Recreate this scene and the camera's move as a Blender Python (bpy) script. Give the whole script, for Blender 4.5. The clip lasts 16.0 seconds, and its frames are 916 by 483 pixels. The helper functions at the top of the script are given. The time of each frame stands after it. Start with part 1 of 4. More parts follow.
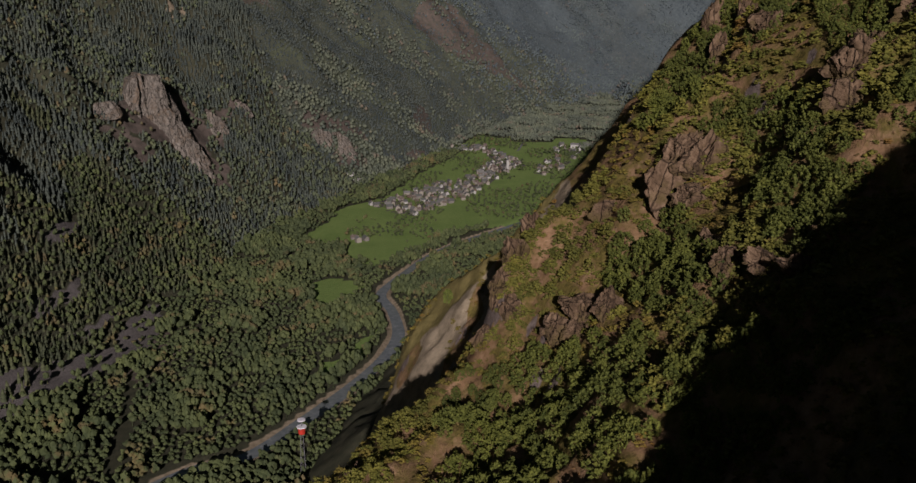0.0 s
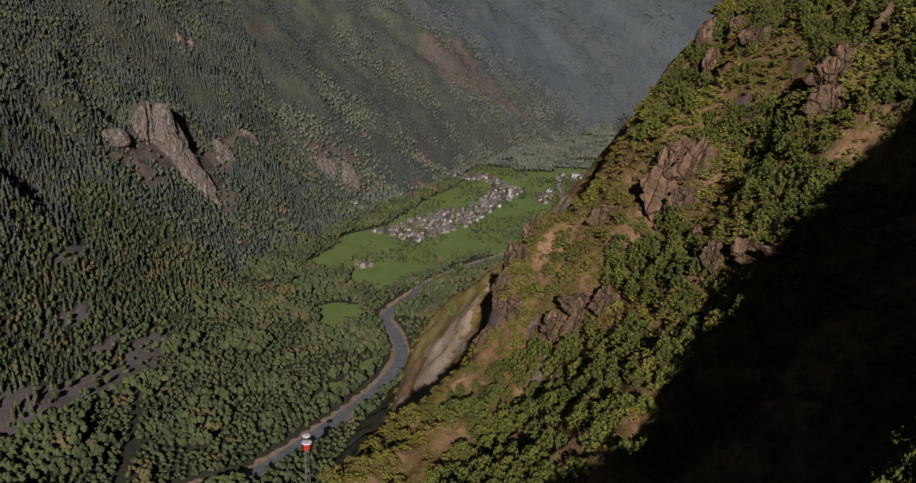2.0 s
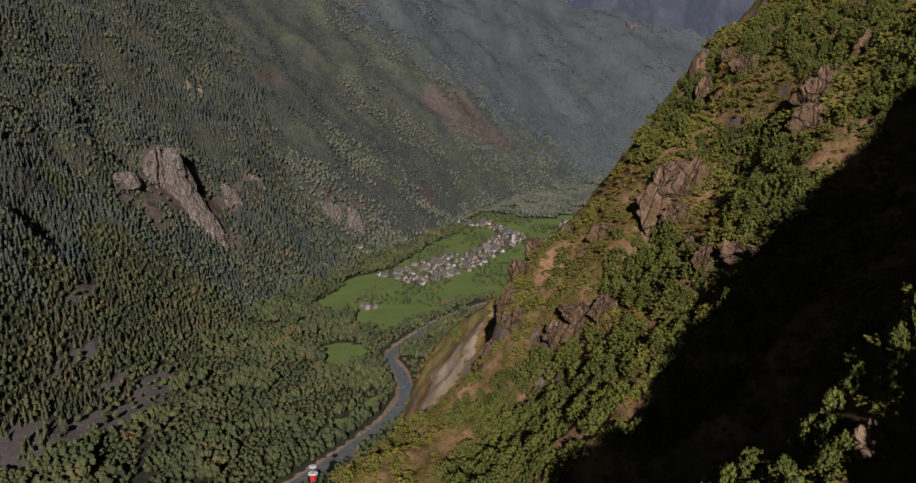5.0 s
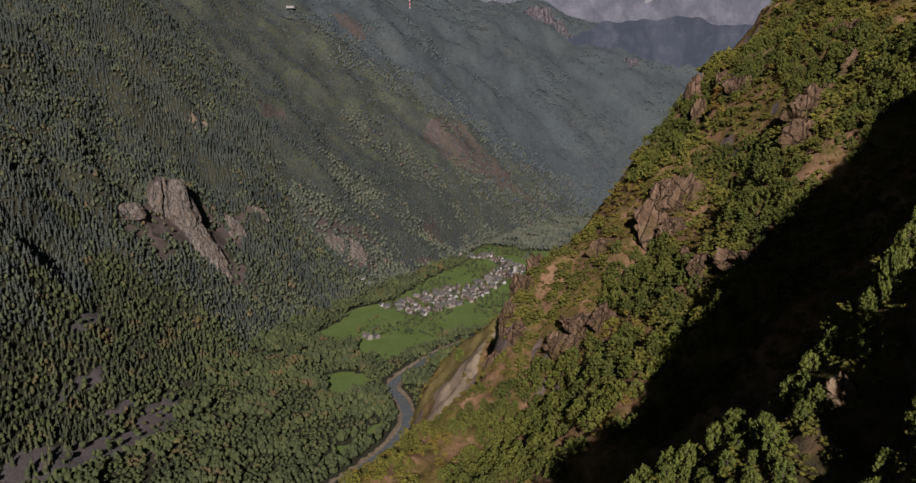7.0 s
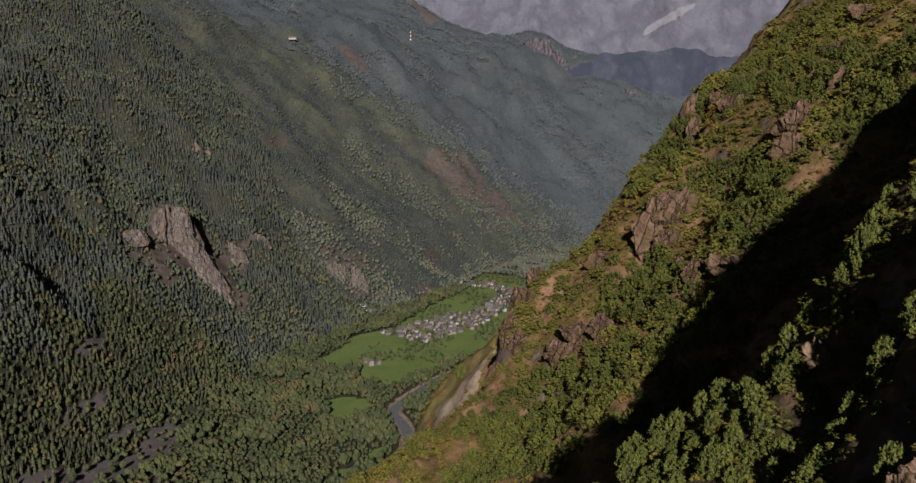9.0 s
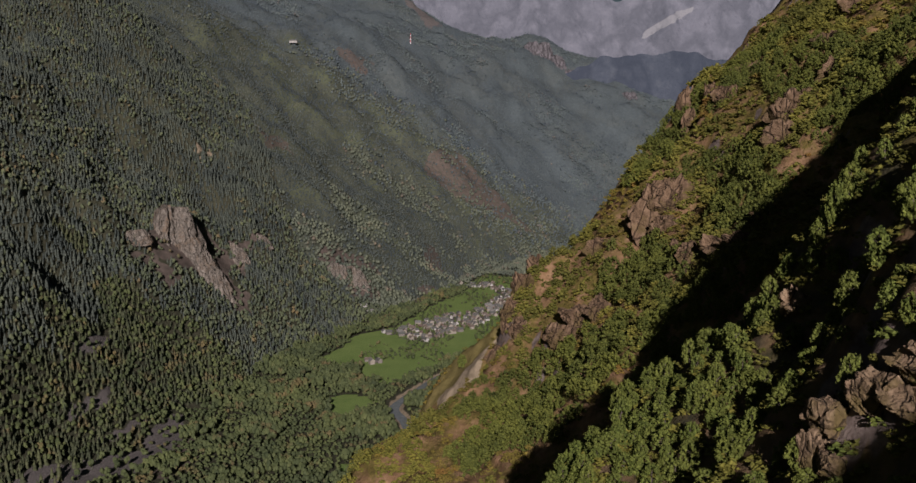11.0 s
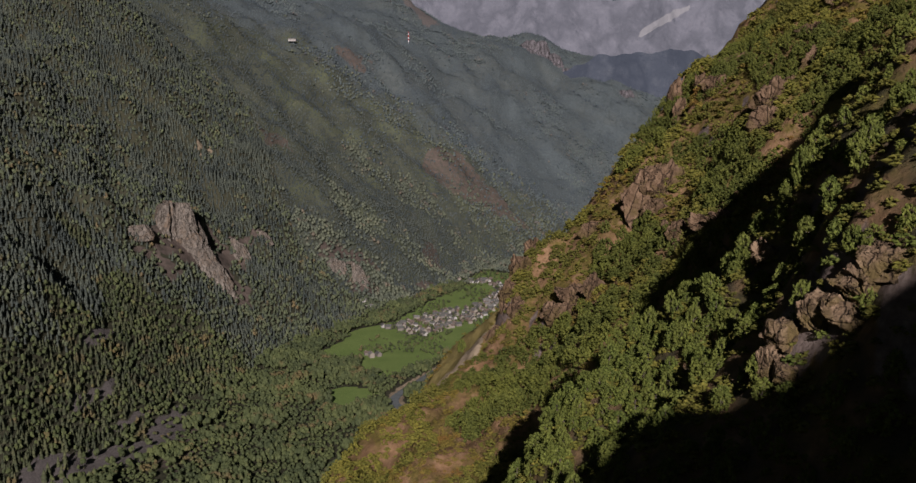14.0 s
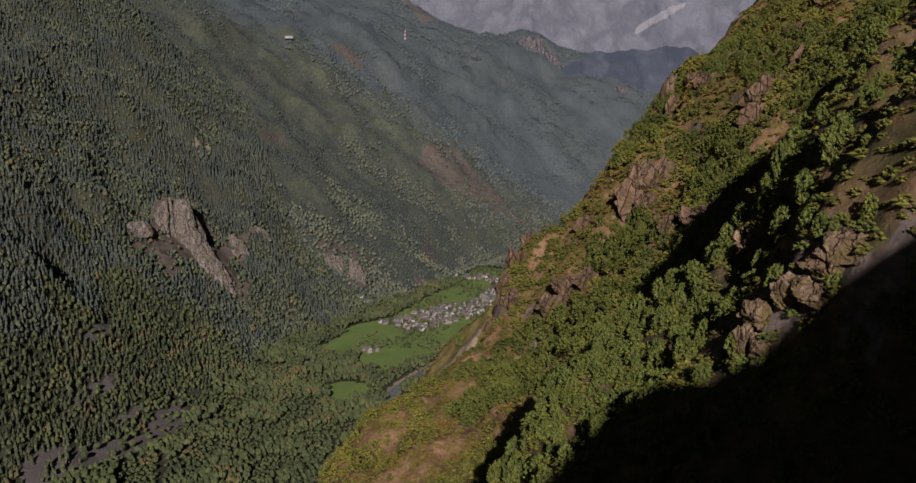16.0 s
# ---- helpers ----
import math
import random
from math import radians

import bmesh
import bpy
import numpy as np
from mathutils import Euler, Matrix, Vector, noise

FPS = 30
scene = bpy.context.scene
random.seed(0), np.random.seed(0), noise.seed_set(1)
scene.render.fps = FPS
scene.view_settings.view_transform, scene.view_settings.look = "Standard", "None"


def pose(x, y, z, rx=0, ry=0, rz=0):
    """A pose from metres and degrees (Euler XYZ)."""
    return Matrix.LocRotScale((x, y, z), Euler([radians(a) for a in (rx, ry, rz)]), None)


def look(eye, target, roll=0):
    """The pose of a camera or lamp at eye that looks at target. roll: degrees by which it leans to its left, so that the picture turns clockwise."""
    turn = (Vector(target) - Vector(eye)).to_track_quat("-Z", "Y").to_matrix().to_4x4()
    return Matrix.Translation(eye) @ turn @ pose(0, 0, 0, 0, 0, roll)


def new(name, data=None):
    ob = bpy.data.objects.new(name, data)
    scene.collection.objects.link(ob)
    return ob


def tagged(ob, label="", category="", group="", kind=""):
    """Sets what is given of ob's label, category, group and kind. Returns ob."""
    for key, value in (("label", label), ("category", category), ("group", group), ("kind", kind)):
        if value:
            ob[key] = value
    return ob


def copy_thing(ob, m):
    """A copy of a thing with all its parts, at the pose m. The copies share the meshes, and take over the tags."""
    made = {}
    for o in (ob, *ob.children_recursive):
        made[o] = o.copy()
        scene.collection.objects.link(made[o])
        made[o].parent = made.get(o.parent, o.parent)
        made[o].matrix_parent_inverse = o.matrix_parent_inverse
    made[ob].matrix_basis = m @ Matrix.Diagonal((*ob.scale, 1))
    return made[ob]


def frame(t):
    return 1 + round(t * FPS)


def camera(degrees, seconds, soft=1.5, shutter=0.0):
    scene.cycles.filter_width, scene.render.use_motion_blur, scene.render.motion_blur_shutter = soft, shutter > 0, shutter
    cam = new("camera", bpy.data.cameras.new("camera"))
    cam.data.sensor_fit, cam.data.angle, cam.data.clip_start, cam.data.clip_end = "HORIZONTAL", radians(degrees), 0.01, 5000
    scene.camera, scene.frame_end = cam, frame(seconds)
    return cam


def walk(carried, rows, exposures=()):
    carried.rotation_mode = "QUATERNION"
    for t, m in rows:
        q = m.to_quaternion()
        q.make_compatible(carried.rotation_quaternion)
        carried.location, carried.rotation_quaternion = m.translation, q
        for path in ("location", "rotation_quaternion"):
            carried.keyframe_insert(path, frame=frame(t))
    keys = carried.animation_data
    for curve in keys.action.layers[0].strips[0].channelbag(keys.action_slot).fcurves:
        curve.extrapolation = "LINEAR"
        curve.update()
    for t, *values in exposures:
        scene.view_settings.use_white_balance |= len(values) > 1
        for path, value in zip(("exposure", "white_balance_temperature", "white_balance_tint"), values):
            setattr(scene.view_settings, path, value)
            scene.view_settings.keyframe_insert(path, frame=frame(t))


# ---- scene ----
cam = camera(47.9, 16.0, soft=1.5)
METRES, EYE, TILT, LEAN, TURN = 150.0, 480.0, -15.6, 0.0, 0.0
ROWS = [
    (0.0, 0.0, 0.0, 0.0, 0.0, 0.0, -0.0),
    (0.5, -0.0017, -0.0339, -0.0235, 0.03, 0.47, -0.03),
    (1.0, -0.004, -0.0711, -0.0478, 0.06, 0.95, -0.06),
    (1.5, -0.006, -0.1042, -0.0702, 0.08, 1.4, -0.1),
    (2.0, -0.008, -0.1384, -0.0938, 0.1, 1.88, -0.14),
    (2.5, -0.0097, -0.168, -0.1149, 0.14, 2.34, -0.18),
    (3.0, -0.0112, -0.1976, -0.1377, 0.17, 2.81, -0.22),
    (3.5, -0.0128, -0.2234, -0.1574, 0.22, 3.26, -0.28),
    (4.0, -0.0141, -0.2489, -0.1783, 0.24, 3.79, -0.29),
    (6.5, -0.02, -0.368, -0.2786, 0.33, 6.28, -0.32),
    (7.0, -0.0214, -0.3935, -0.2994, 0.35, 6.82, -0.32),
    (7.5, -0.0225, -0.4163, -0.3186, 0.36, 7.32, -0.33),
    (8.0, -0.0241, -0.4413, -0.3392, 0.35, 7.86, -0.33),
    (8.5, -0.0254, -0.4642, -0.3578, 0.36, 8.35, -0.32),
    (11.0, -0.033, -0.5804, -0.4542, 0.36, 8.86, -0.24),
    (11.5, -0.0346, -0.6025, -0.4729, 0.35, 8.88, -0.24),
    (12.0, -0.036, -0.6257, -0.4931, 0.33, 8.89, -0.23),
    (12.5, -0.0375, -0.6483, -0.5103, 0.31, 8.89, -0.19),
    (13.0, -0.0391, -0.6741, -0.5225, 0.3, 8.9, -0.18),
    (13.5, -0.0405, -0.6979, -0.5295, 0.28, 8.88, -0.16),
    (14.0, -0.0418, -0.7228, -0.5366, 0.24, 8.84, -0.14),
    (14.5, -0.0433, -0.7459, -0.5429, 0.19, 8.81, -0.11),
    (15.0, -0.0445, -0.7697, -0.5495, 0.14, 8.75, -0.09),
    (15.5, -0.0457, -0.791, -0.5554, 0.1, 8.71, -0.07),
    (16.0, -0.0469, -0.8133, -0.5616, 0.05, 8.66, -0.05),
]
EXPO = 0.12
walk(cam, [(t, pose(0, 0, EYE, TILT, LEAN, TURN) @ pose(METRES * x, METRES * y, METRES * z, 90 + pitch, roll, yaw)) for t, x, y, z, yaw, pitch, roll in ROWS],
     exposures=[(0.0, EXPO - 0.32, 6420, 12), (0.5, EXPO - 0.08, 6420, 12), (1.0, EXPO, 6420, 12), (16.0, EXPO, 6420, 12)])

# ---------------------------------------------------------------- sky and sun
SUN_EL, SUN_AZ = 19.4, 179.5   # degrees; azimuth clockwise from +y
world = bpy.data.worlds.new("world")
scene.world = world
world.use_nodes = True
wn = world.node_tree
sky = wn.nodes.new("ShaderNodeTexSky")
sky.sky_type, sky.sun_disc = "NISHITA", False
sky.sun_elevation, sky.sun_rotation = radians(SUN_EL), radians(SUN_AZ)
sky.altitude = 900
wn.links.new(sky.outputs[0], wn.nodes["Background"].inputs[0])
wn.nodes["Background"].inputs[1].default_value = 0.010
sun = new("sun", bpy.data.lights.new("sun", "SUN"))
sun.data.energy, sun.data.angle, sun.data.color = 4.75, radians(0.5), (1.0, 0.885, 0.935)
to_sun = Vector((math.sin(radians(SUN_AZ)) * math.cos(radians(SUN_EL)), math.cos(radians(SUN_AZ)) * math.cos(radians(SUN_EL)), math.sin(radians(SUN_EL))))
sun.matrix_world = look((0, 0, 1500), Vector((0, 0, 1500)) - to_sun)


# ---------------------------------------------------------------- materials
class Nodes:
    """Short hand for building one material."""

    def __init__(self, name, rough=0.9, spec=0.2):
        self.mat = bpy.data.materials.new(name)
        self.mat.use_nodes = True
        self.tree = self.mat.node_tree
        self.out = self.tree.nodes["Principled BSDF"]
        self.out.inputs["Roughness"].default_value = rough
        self.out.inputs["Specular IOR Level"].default_value = spec

    def node(self, kind):
        return self.tree.nodes.new(kind)

    def put(self, socket, value):
        if isinstance(value, (int, float)):
            socket.default_value = value
        elif isinstance(value, tuple):
            socket.default_value = (*value, 1.0)[:4] if len(value) == 3 else value
        else:
            self.tree.links.new(value, socket)

    def noise(self, size, detail=4.0, rough=0.6, stretch=(1, 1, 1), coords="Object"):
        c = self.node("ShaderNodeTexCoord")
        m = self.node("ShaderNodeMapping")
        m.inputs["Scale"].default_value = stretch
        self.tree.links.new(c.outputs[coords], m.inputs[0])
        n = self.node("ShaderNodeTexNoise")
        n.inputs["Scale"].default_value, n.inputs["Detail"].default_value, n.inputs["Roughness"].default_value = 1.0 / size, detail, rough
        self.tree.links.new(m.outputs[0], n.inputs["Vector"])
        return n.outputs["Fac"]

    def ramp(self, fac, *stops):
        r = self.node("ShaderNodeValToRGB")
        while len(r.color_ramp.elements) < len(stops):
            r.color_ramp.elements.new(0.5)
        for e, (at, colour) in zip(r.color_ramp.elements, stops):
            e.position, e.color = at, (*colour, 1.0)
        self.put(r.inputs[0], fac)
        return r.outputs[0]

    def mix(self, fac, a, b, blend="MIX"):
        m = self.node("ShaderNodeMix")
        m.data_type, m.blend_type = "RGBA", blend
        self.put(m.inputs[0], fac)
        self.put(m.inputs[6], a)
        self.put(m.inputs[7], b)
        return m.outputs[2]

    def maths(self, op, a, b=0.0):
        m = self.node("ShaderNodeMath")
        m.operation = op
        self.put(m.inputs[0], a)
        self.put(m.inputs[1], b)
        return m.outputs[0]

    def sharp(self, fac, lo, hi):
        m = self.node("ShaderNodeMapRange")
        self.put(m.inputs["Value"], fac)
        m.inputs["From Min"].default_value, m.inputs["From Max"].default_value = lo, hi
        return m.outputs[0]

    def attribute(self, name):
        n = self.node("ShaderNodeAttribute")
        n.attribute_name = name
        return n.outputs["Fac"]

    def bump(self, height, strength, distance):
        b = self.node("ShaderNodeBump")
        b.inputs["Strength"].default_value, b.inputs["Distance"].default_value = strength, distance
        self.tree.links.new(height, b.inputs["Height"])
        self.tree.links.new(b.outputs[0], self.out.inputs["Normal"])

    def done(self, colour):
        self.put(self.out.inputs["Base Color"], colour)
        return self.mat


def foliage(name, dark, light, turned, share=0.1, whole=False, grain=0.8, plant=5.0):
    """Leaves: each plant and each spray a little different, a share of them turning."""
    n = Nodes(name, 0.75, 0.15)
    r = n.node("ShaderNodeNewGeometry").outputs["Random Per Island"]
    mixed = n.maths("ADD", n.maths("MULTIPLY", r, 0.45), n.maths("MULTIPLY", n.sharp(n.noise(plant, 2), 0.3, 0.7), 0.55))
    tone = n.ramp(mixed, (0.1, dark), (0.75, light), (1.0, tuple(0.8 * a + 0.2 * b for a, b in zip(light, turned))))
    c = n.mix(n.sharp(n.noise(38, 3), 0.64 - share, 0.72 - share), tone, turned)
    c = n.mix(grain, c, n.ramp(n.noise(0.8, 3), (0.34, (0.45, 0.45, 0.45)), (0.66, (1.35, 1.35, 1.35))), "MULTIPLY")
    c = n.mix(0.7, c, n.ramp(n.noise(75, 5, 0.65), (0.36, (0.62, 0.66, 0.78)), (0.5, (1.0, 1.0, 1.0)), (0.66, (1.30, 1.26, 1.12))), "MULTIPLY")
    if whole:
        o = n.node("ShaderNodeObjectInfo").outputs["Random"]
        c = n.mix(n.maths("MULTIPLY", o, 0.18), c, turned)
    return n.done(c)


def rock_material(name, a, b, stain, size=3.0, gape=0.35):
    """Weathered rock with stains and dark joints that run mostly upright."""
    n = Nodes(name, 0.9, 0.2)
    g = n.noise(size, 8, 0.65, (1, 1, 0.45))
    c = n.ramp(g, (0.25, tuple(0.45 * v for v in a)), (0.45, a), (0.7, b))
    c = n.mix(n.sharp(n.noise(size * 5, 4), 0.48, 0.62), c, stain)
    at = n.node("ShaderNodeTexCoord")
    m = n.node("ShaderNodeMapping")
    m.inputs["Scale"].default_value, m.inputs["Rotation"].default_value = (1, 1, 0.4), (0.3, 0.25, 0)
    n.tree.links.new(at.outputs["Object"], m.inputs[0])
    wob = n.node("ShaderNodeVectorMath")
    warp = n.node("ShaderNodeTexNoise")
    warp.inputs["Scale"].default_value = 0.8 / size
    n.tree.links.new(m.outputs[0], warp.inputs["Vector"])
    scaled = n.node("ShaderNodeVectorMath")
    scaled.operation = "SCALE"
    scaled.inputs["Scale"].default_value = size * 0.9
    n.tree.links.new(warp.outputs["Color"], scaled.inputs[0])
    n.tree.links.new(m.outputs[0], wob.inputs[0])
    n.tree.links.new(scaled.outputs[0], wob.inputs[1])
    cell = n.node("ShaderNodeTexVoronoi")
    cell.feature = "DISTANCE_TO_EDGE"
    cell.inputs["Scale"].default_value = 0.4 / size
    n.tree.links.new(wob.outputs[0], cell.inputs["Vector"])
    joint = n.sharp(cell.outputs["Distance"], 0.0, 0.045)
    c = n.mix(joint, tuple(gape * v for v in a), c)
    n.bump(n.maths("ADD", n.maths("MULTIPLY", joint, 0.6), n.noise(size * 0.6, 8, 0.7)), 1.0, size * 0.4)
    return n.done(c)


def plain(name, colour, rough=0.8, size=2.0, vary=0.3):
    n = Nodes(name, rough, 0.3)
    g = n.noise(size, 5)
    return n.done(n.mix(vary, colour, n.ramp(g, (0.3, tuple(v * 0.5 for v in colour)), (0.7, tuple(min(1, v * 1.4) for v in colour)))))


def ground_material():
    n = Nodes("earth", 0.95, 0.1)
    wood = n.ramp(n.noise(9, 6), (0.3, (0.034, 0.038, 0.022)), (0.7, (0.066, 0.064, 0.038)))
    dry = n.ramp(n.noise(5, 7, 0.65), (0.28, (0.115, 0.070, 0.034)), (0.5, (0.245, 0.152, 0.076)), (0.72, (0.35, 0.230, 0.128)))
    dry = n.mix(n.sharp(n.noise(16, 7, 0.7, (1, 0.45, 1)), 0.44, 0.56), dry, n.ramp(n.noise(2.2, 6, 0.7), (0.3, (0.078, 0.066, 0.018)), (0.7, (0.20, 0.158, 0.044))))
    rock = n.ramp(n.noise(4, 8, 0.7), (0.25, (0.06, 0.048, 0.04)), (0.5, (0.17, 0.135, 0.11)), (0.75, (0.30, 0.25, 0.20)))
    stone = n.ramp(n.noise(2.5, 6, 0.7), (0.3, (0.070, 0.064, 0.056)), (0.7, (0.165, 0.150, 0.132)))
    meadow = n.ramp(n.noise(60, 6), (0.3, (0.13, 0.22, 0.05)), (0.7, (0.205, 0.30, 0.078)))
    meadow = n.mix(0.35, meadow, n.ramp(n.noise(6, 4), (0.3, (0.12, 0.17, 0.05)), (0.7, (0.25, 0.28, 0.10))))
    russet = n.ramp(n.noise(14, 6, 0.7), (0.3, (0.065, 0.060, 0.046)), (0.52, (0.112, 0.090, 0.070)), (0.75, (0.16, 0.130, 0.105)))
    pale = n.ramp(n.noise(7, 7, 0.7), (0.3, (0.16, 0.13, 0.080)), (0.7, (0.37, 0.305, 0.20)))
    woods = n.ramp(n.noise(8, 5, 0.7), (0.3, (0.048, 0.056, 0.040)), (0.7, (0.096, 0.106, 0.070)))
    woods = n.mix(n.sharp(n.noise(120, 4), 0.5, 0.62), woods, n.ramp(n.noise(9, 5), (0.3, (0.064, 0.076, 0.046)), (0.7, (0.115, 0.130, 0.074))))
    # treetop colour for the farthest ground, blue distance haze mixed in
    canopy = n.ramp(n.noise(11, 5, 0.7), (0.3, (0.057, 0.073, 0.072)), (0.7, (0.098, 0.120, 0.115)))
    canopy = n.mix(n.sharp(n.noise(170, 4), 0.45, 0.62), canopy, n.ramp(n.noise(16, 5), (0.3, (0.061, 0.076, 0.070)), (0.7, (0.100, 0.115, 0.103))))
    grass = n.ramp(n.noise(6, 6), (0.3, (0.115, 0.098, 0.032)), (0.7, (0.25, 0.205, 0.075)))
    c = wood
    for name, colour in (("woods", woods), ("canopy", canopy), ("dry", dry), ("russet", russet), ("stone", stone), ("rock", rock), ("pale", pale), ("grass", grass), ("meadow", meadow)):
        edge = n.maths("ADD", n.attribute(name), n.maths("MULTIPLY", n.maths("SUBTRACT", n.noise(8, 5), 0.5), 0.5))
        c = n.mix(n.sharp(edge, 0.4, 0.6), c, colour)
    n.bump(n.noise(2.2, 8, 0.7), 0.8, 1.0)
    return n.done(c)


EARTH = ground_material()
# same conifers in two tones: upper colour takes in haze, lower stays green
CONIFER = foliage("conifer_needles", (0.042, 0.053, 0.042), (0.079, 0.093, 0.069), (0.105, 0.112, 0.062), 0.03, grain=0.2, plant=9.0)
LOW_CONIFER = foliage("low_conifer_needles", (0.036, 0.045, 0.024), (0.074, 0.084, 0.040), (0.108, 0.090, 0.042), 0.055, grain=0.2, plant=9.0)
MIXED = foliage("hillside_leaves", (0.048, 0.062, 0.036), (0.098, 0.116, 0.060), (0.125, 0.10, 0.05), 0.05, grain=0.3, plant=12.0)
# far and mid woods: distance haze is mixed into these leaf colours
HAZE_CONIFER = foliage("hazed_conifer_needles", (0.056, 0.073, 0.075), (0.092, 0.116, 0.117), (0.105, 0.117, 0.105), 0.03, grain=0.0, plant=30.0)
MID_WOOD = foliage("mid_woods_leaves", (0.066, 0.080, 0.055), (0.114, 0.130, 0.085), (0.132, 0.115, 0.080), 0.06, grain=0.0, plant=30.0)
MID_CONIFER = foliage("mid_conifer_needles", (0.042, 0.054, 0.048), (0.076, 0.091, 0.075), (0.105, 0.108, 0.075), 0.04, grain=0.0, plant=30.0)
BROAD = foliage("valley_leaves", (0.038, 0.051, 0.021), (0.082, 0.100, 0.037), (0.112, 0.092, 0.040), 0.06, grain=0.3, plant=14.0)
HAZE_WOOD = foliage("hazed_woods_leaves", (0.070, 0.090, 0.085), (0.104, 0.130, 0.121), (0.125, 0.122, 0.105), 0.05, grain=0.0, plant=30.0)
LEAF = foliage("oak_leaves", (0.048, 0.070, 0.014), (0.158, 0.190, 0.037), (0.170, 0.160, 0.032), -0.12, True, 0.6, 3.5)
SHRUB = foliage("shrub_leaves", (0.102, 0.085, 0.018), (0.204, 0.164, 0.034), (0.18, 0.105, 0.028), 0.08, grain=0.5, plant=6.0)
SLOPE_LEAF = foliage("scrub_oak_leaves", (0.068, 0.074, 0.015), (0.176, 0.168, 0.032), (0.18, 0.112, 0.028), -0.02, grain=0.5, plant=7.0)
COPSE_LEAF = foliage("copse_oak_leaves", (0.046, 0.060, 0.013), (0.124, 0.138, 0.027), (0.14, 0.12, 0.026), -0.12, grain=0.5, plant=7.0)
DRY_TUFT = foliage("dry_tuft_blades", (0.085, 0.070, 0.022), (0.17, 0.13, 0.045), (0.20, 0.12, 0.05), 0.10)
BARK = plain("bark", (0.11, 0.09, 0.07), 0.95, 0.5, 0.6)
ROCK = rock_material("gneiss", (0.125, 0.082, 0.046), (0.26, 0.178, 0.105), (0.11, 0.08, 0.032))
RIB_ROCK = rock_material("tan_gneiss", (0.185, 0.130, 0.074), (0.37, 0.27, 0.162), (0.14, 0.105, 0.04), 1.6, 0.3)
CRAG = rock_material("far_crag_rock", (0.142, 0.126, 0.098), (0.245, 0.220, 0.172), (0.145, 0.112, 0.075), 4.5, 0.7)
WALLS = [plain("plaster_white", (0.34, 0.335, 0.29)), plain("plaster_cream", (0.23, 0.208, 0.16)), plain("rubble_stone", (0.165, 0.150, 0.122)), plain("timber_dark", (0.13, 0.085, 0.055))]
ROOFS = [plain("slate_grey", (0.088, 0.090, 0.076)), plain("slate_brown", (0.115, 0.092, 0.070)), plain("slate_pale", (0.15, 0.15, 0.128))]
BRICKY = plain("chimney_render", (0.35, 0.28, 0.23))
RED = plain("red_paint", (0.42, 0.035, 0.02), 0.5)
WHITE = plain("white_paint", (0.75, 0.74, 0.72), 0.5)
STEEL = plain("galvanised_steel", (0.15, 0.15, 0.145), 0.6)
ASPHALT = plain("asphalt", (0.16, 0.155, 0.15), 0.9, 4.0, 0.4)


def water_material():
    n = Nodes("river_water", 0.22, 0.5)
    n.bump(n.noise(2.0, 6, 0.7, (1, 1, 1)), 0.35, 0.5)
    return n.done(n.ramp(n.noise(9, 6, 0.7), (0.35, (0.125, 0.145, 0.14)), (0.6, (0.185, 0.205, 0.195)), (0.72, (0.34, 0.35, 0.33))))


WATER = water_material()


def haze_glow_material(name, a, b, snow, lift):
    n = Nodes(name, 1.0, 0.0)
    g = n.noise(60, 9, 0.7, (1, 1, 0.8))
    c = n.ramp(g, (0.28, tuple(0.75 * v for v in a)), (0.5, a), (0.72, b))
    # shade of gullies painted as thin dark lines, the relief being lit flat
    gully_shade = n.maths("ABSOLUTE", n.maths("SUBTRACT", n.noise(170, 8, 0.55, (1, 1, 0.6)), 0.5))
    c = n.mix(n.sharp(gully_shade, 0.0, 0.09), tuple(0.62 * v for v in a), c)
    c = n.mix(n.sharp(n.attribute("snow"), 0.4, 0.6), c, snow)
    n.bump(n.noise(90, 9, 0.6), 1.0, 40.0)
    # a faint bluish glow over the whole surface stands in for haze
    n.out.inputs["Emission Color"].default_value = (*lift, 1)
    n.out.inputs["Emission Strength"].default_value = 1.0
    return n.done(c)


GREY_CLIFF = rock_material("grey_cliff_rock", (0.125, 0.118, 0.115), (0.21, 0.20, 0.20), (0.10, 0.10, 0.095), 9.0)
HILL = haze_glow_material("hazed_hill", (0.046, 0.052, 0.056), (0.075, 0.082, 0.082), (0.105, 0.10, 0.10), (0.028, 0.034, 0.052))
MASSIF = haze_glow_material("hazed_rock", (0.118, 0.120, 0.128), (0.160, 0.160, 0.168), (0.20, 0.20, 0.19), (0.050, 0.054, 0.068))


# ---------------------------------------------------------------- land forms
def lattice(ix, iy, seed):
    h = (ix.astype(np.int64) * 374761393 + iy.astype(np.int64) * 668265263 + seed * 1442695041) & 0x7FFFFFFF
    h = ((h ^ (h >> 13)) * 1274126177) & 0x7FFFFFFF
    return ((h ^ (h >> 16)) & 0xFFFF) / 65535.0


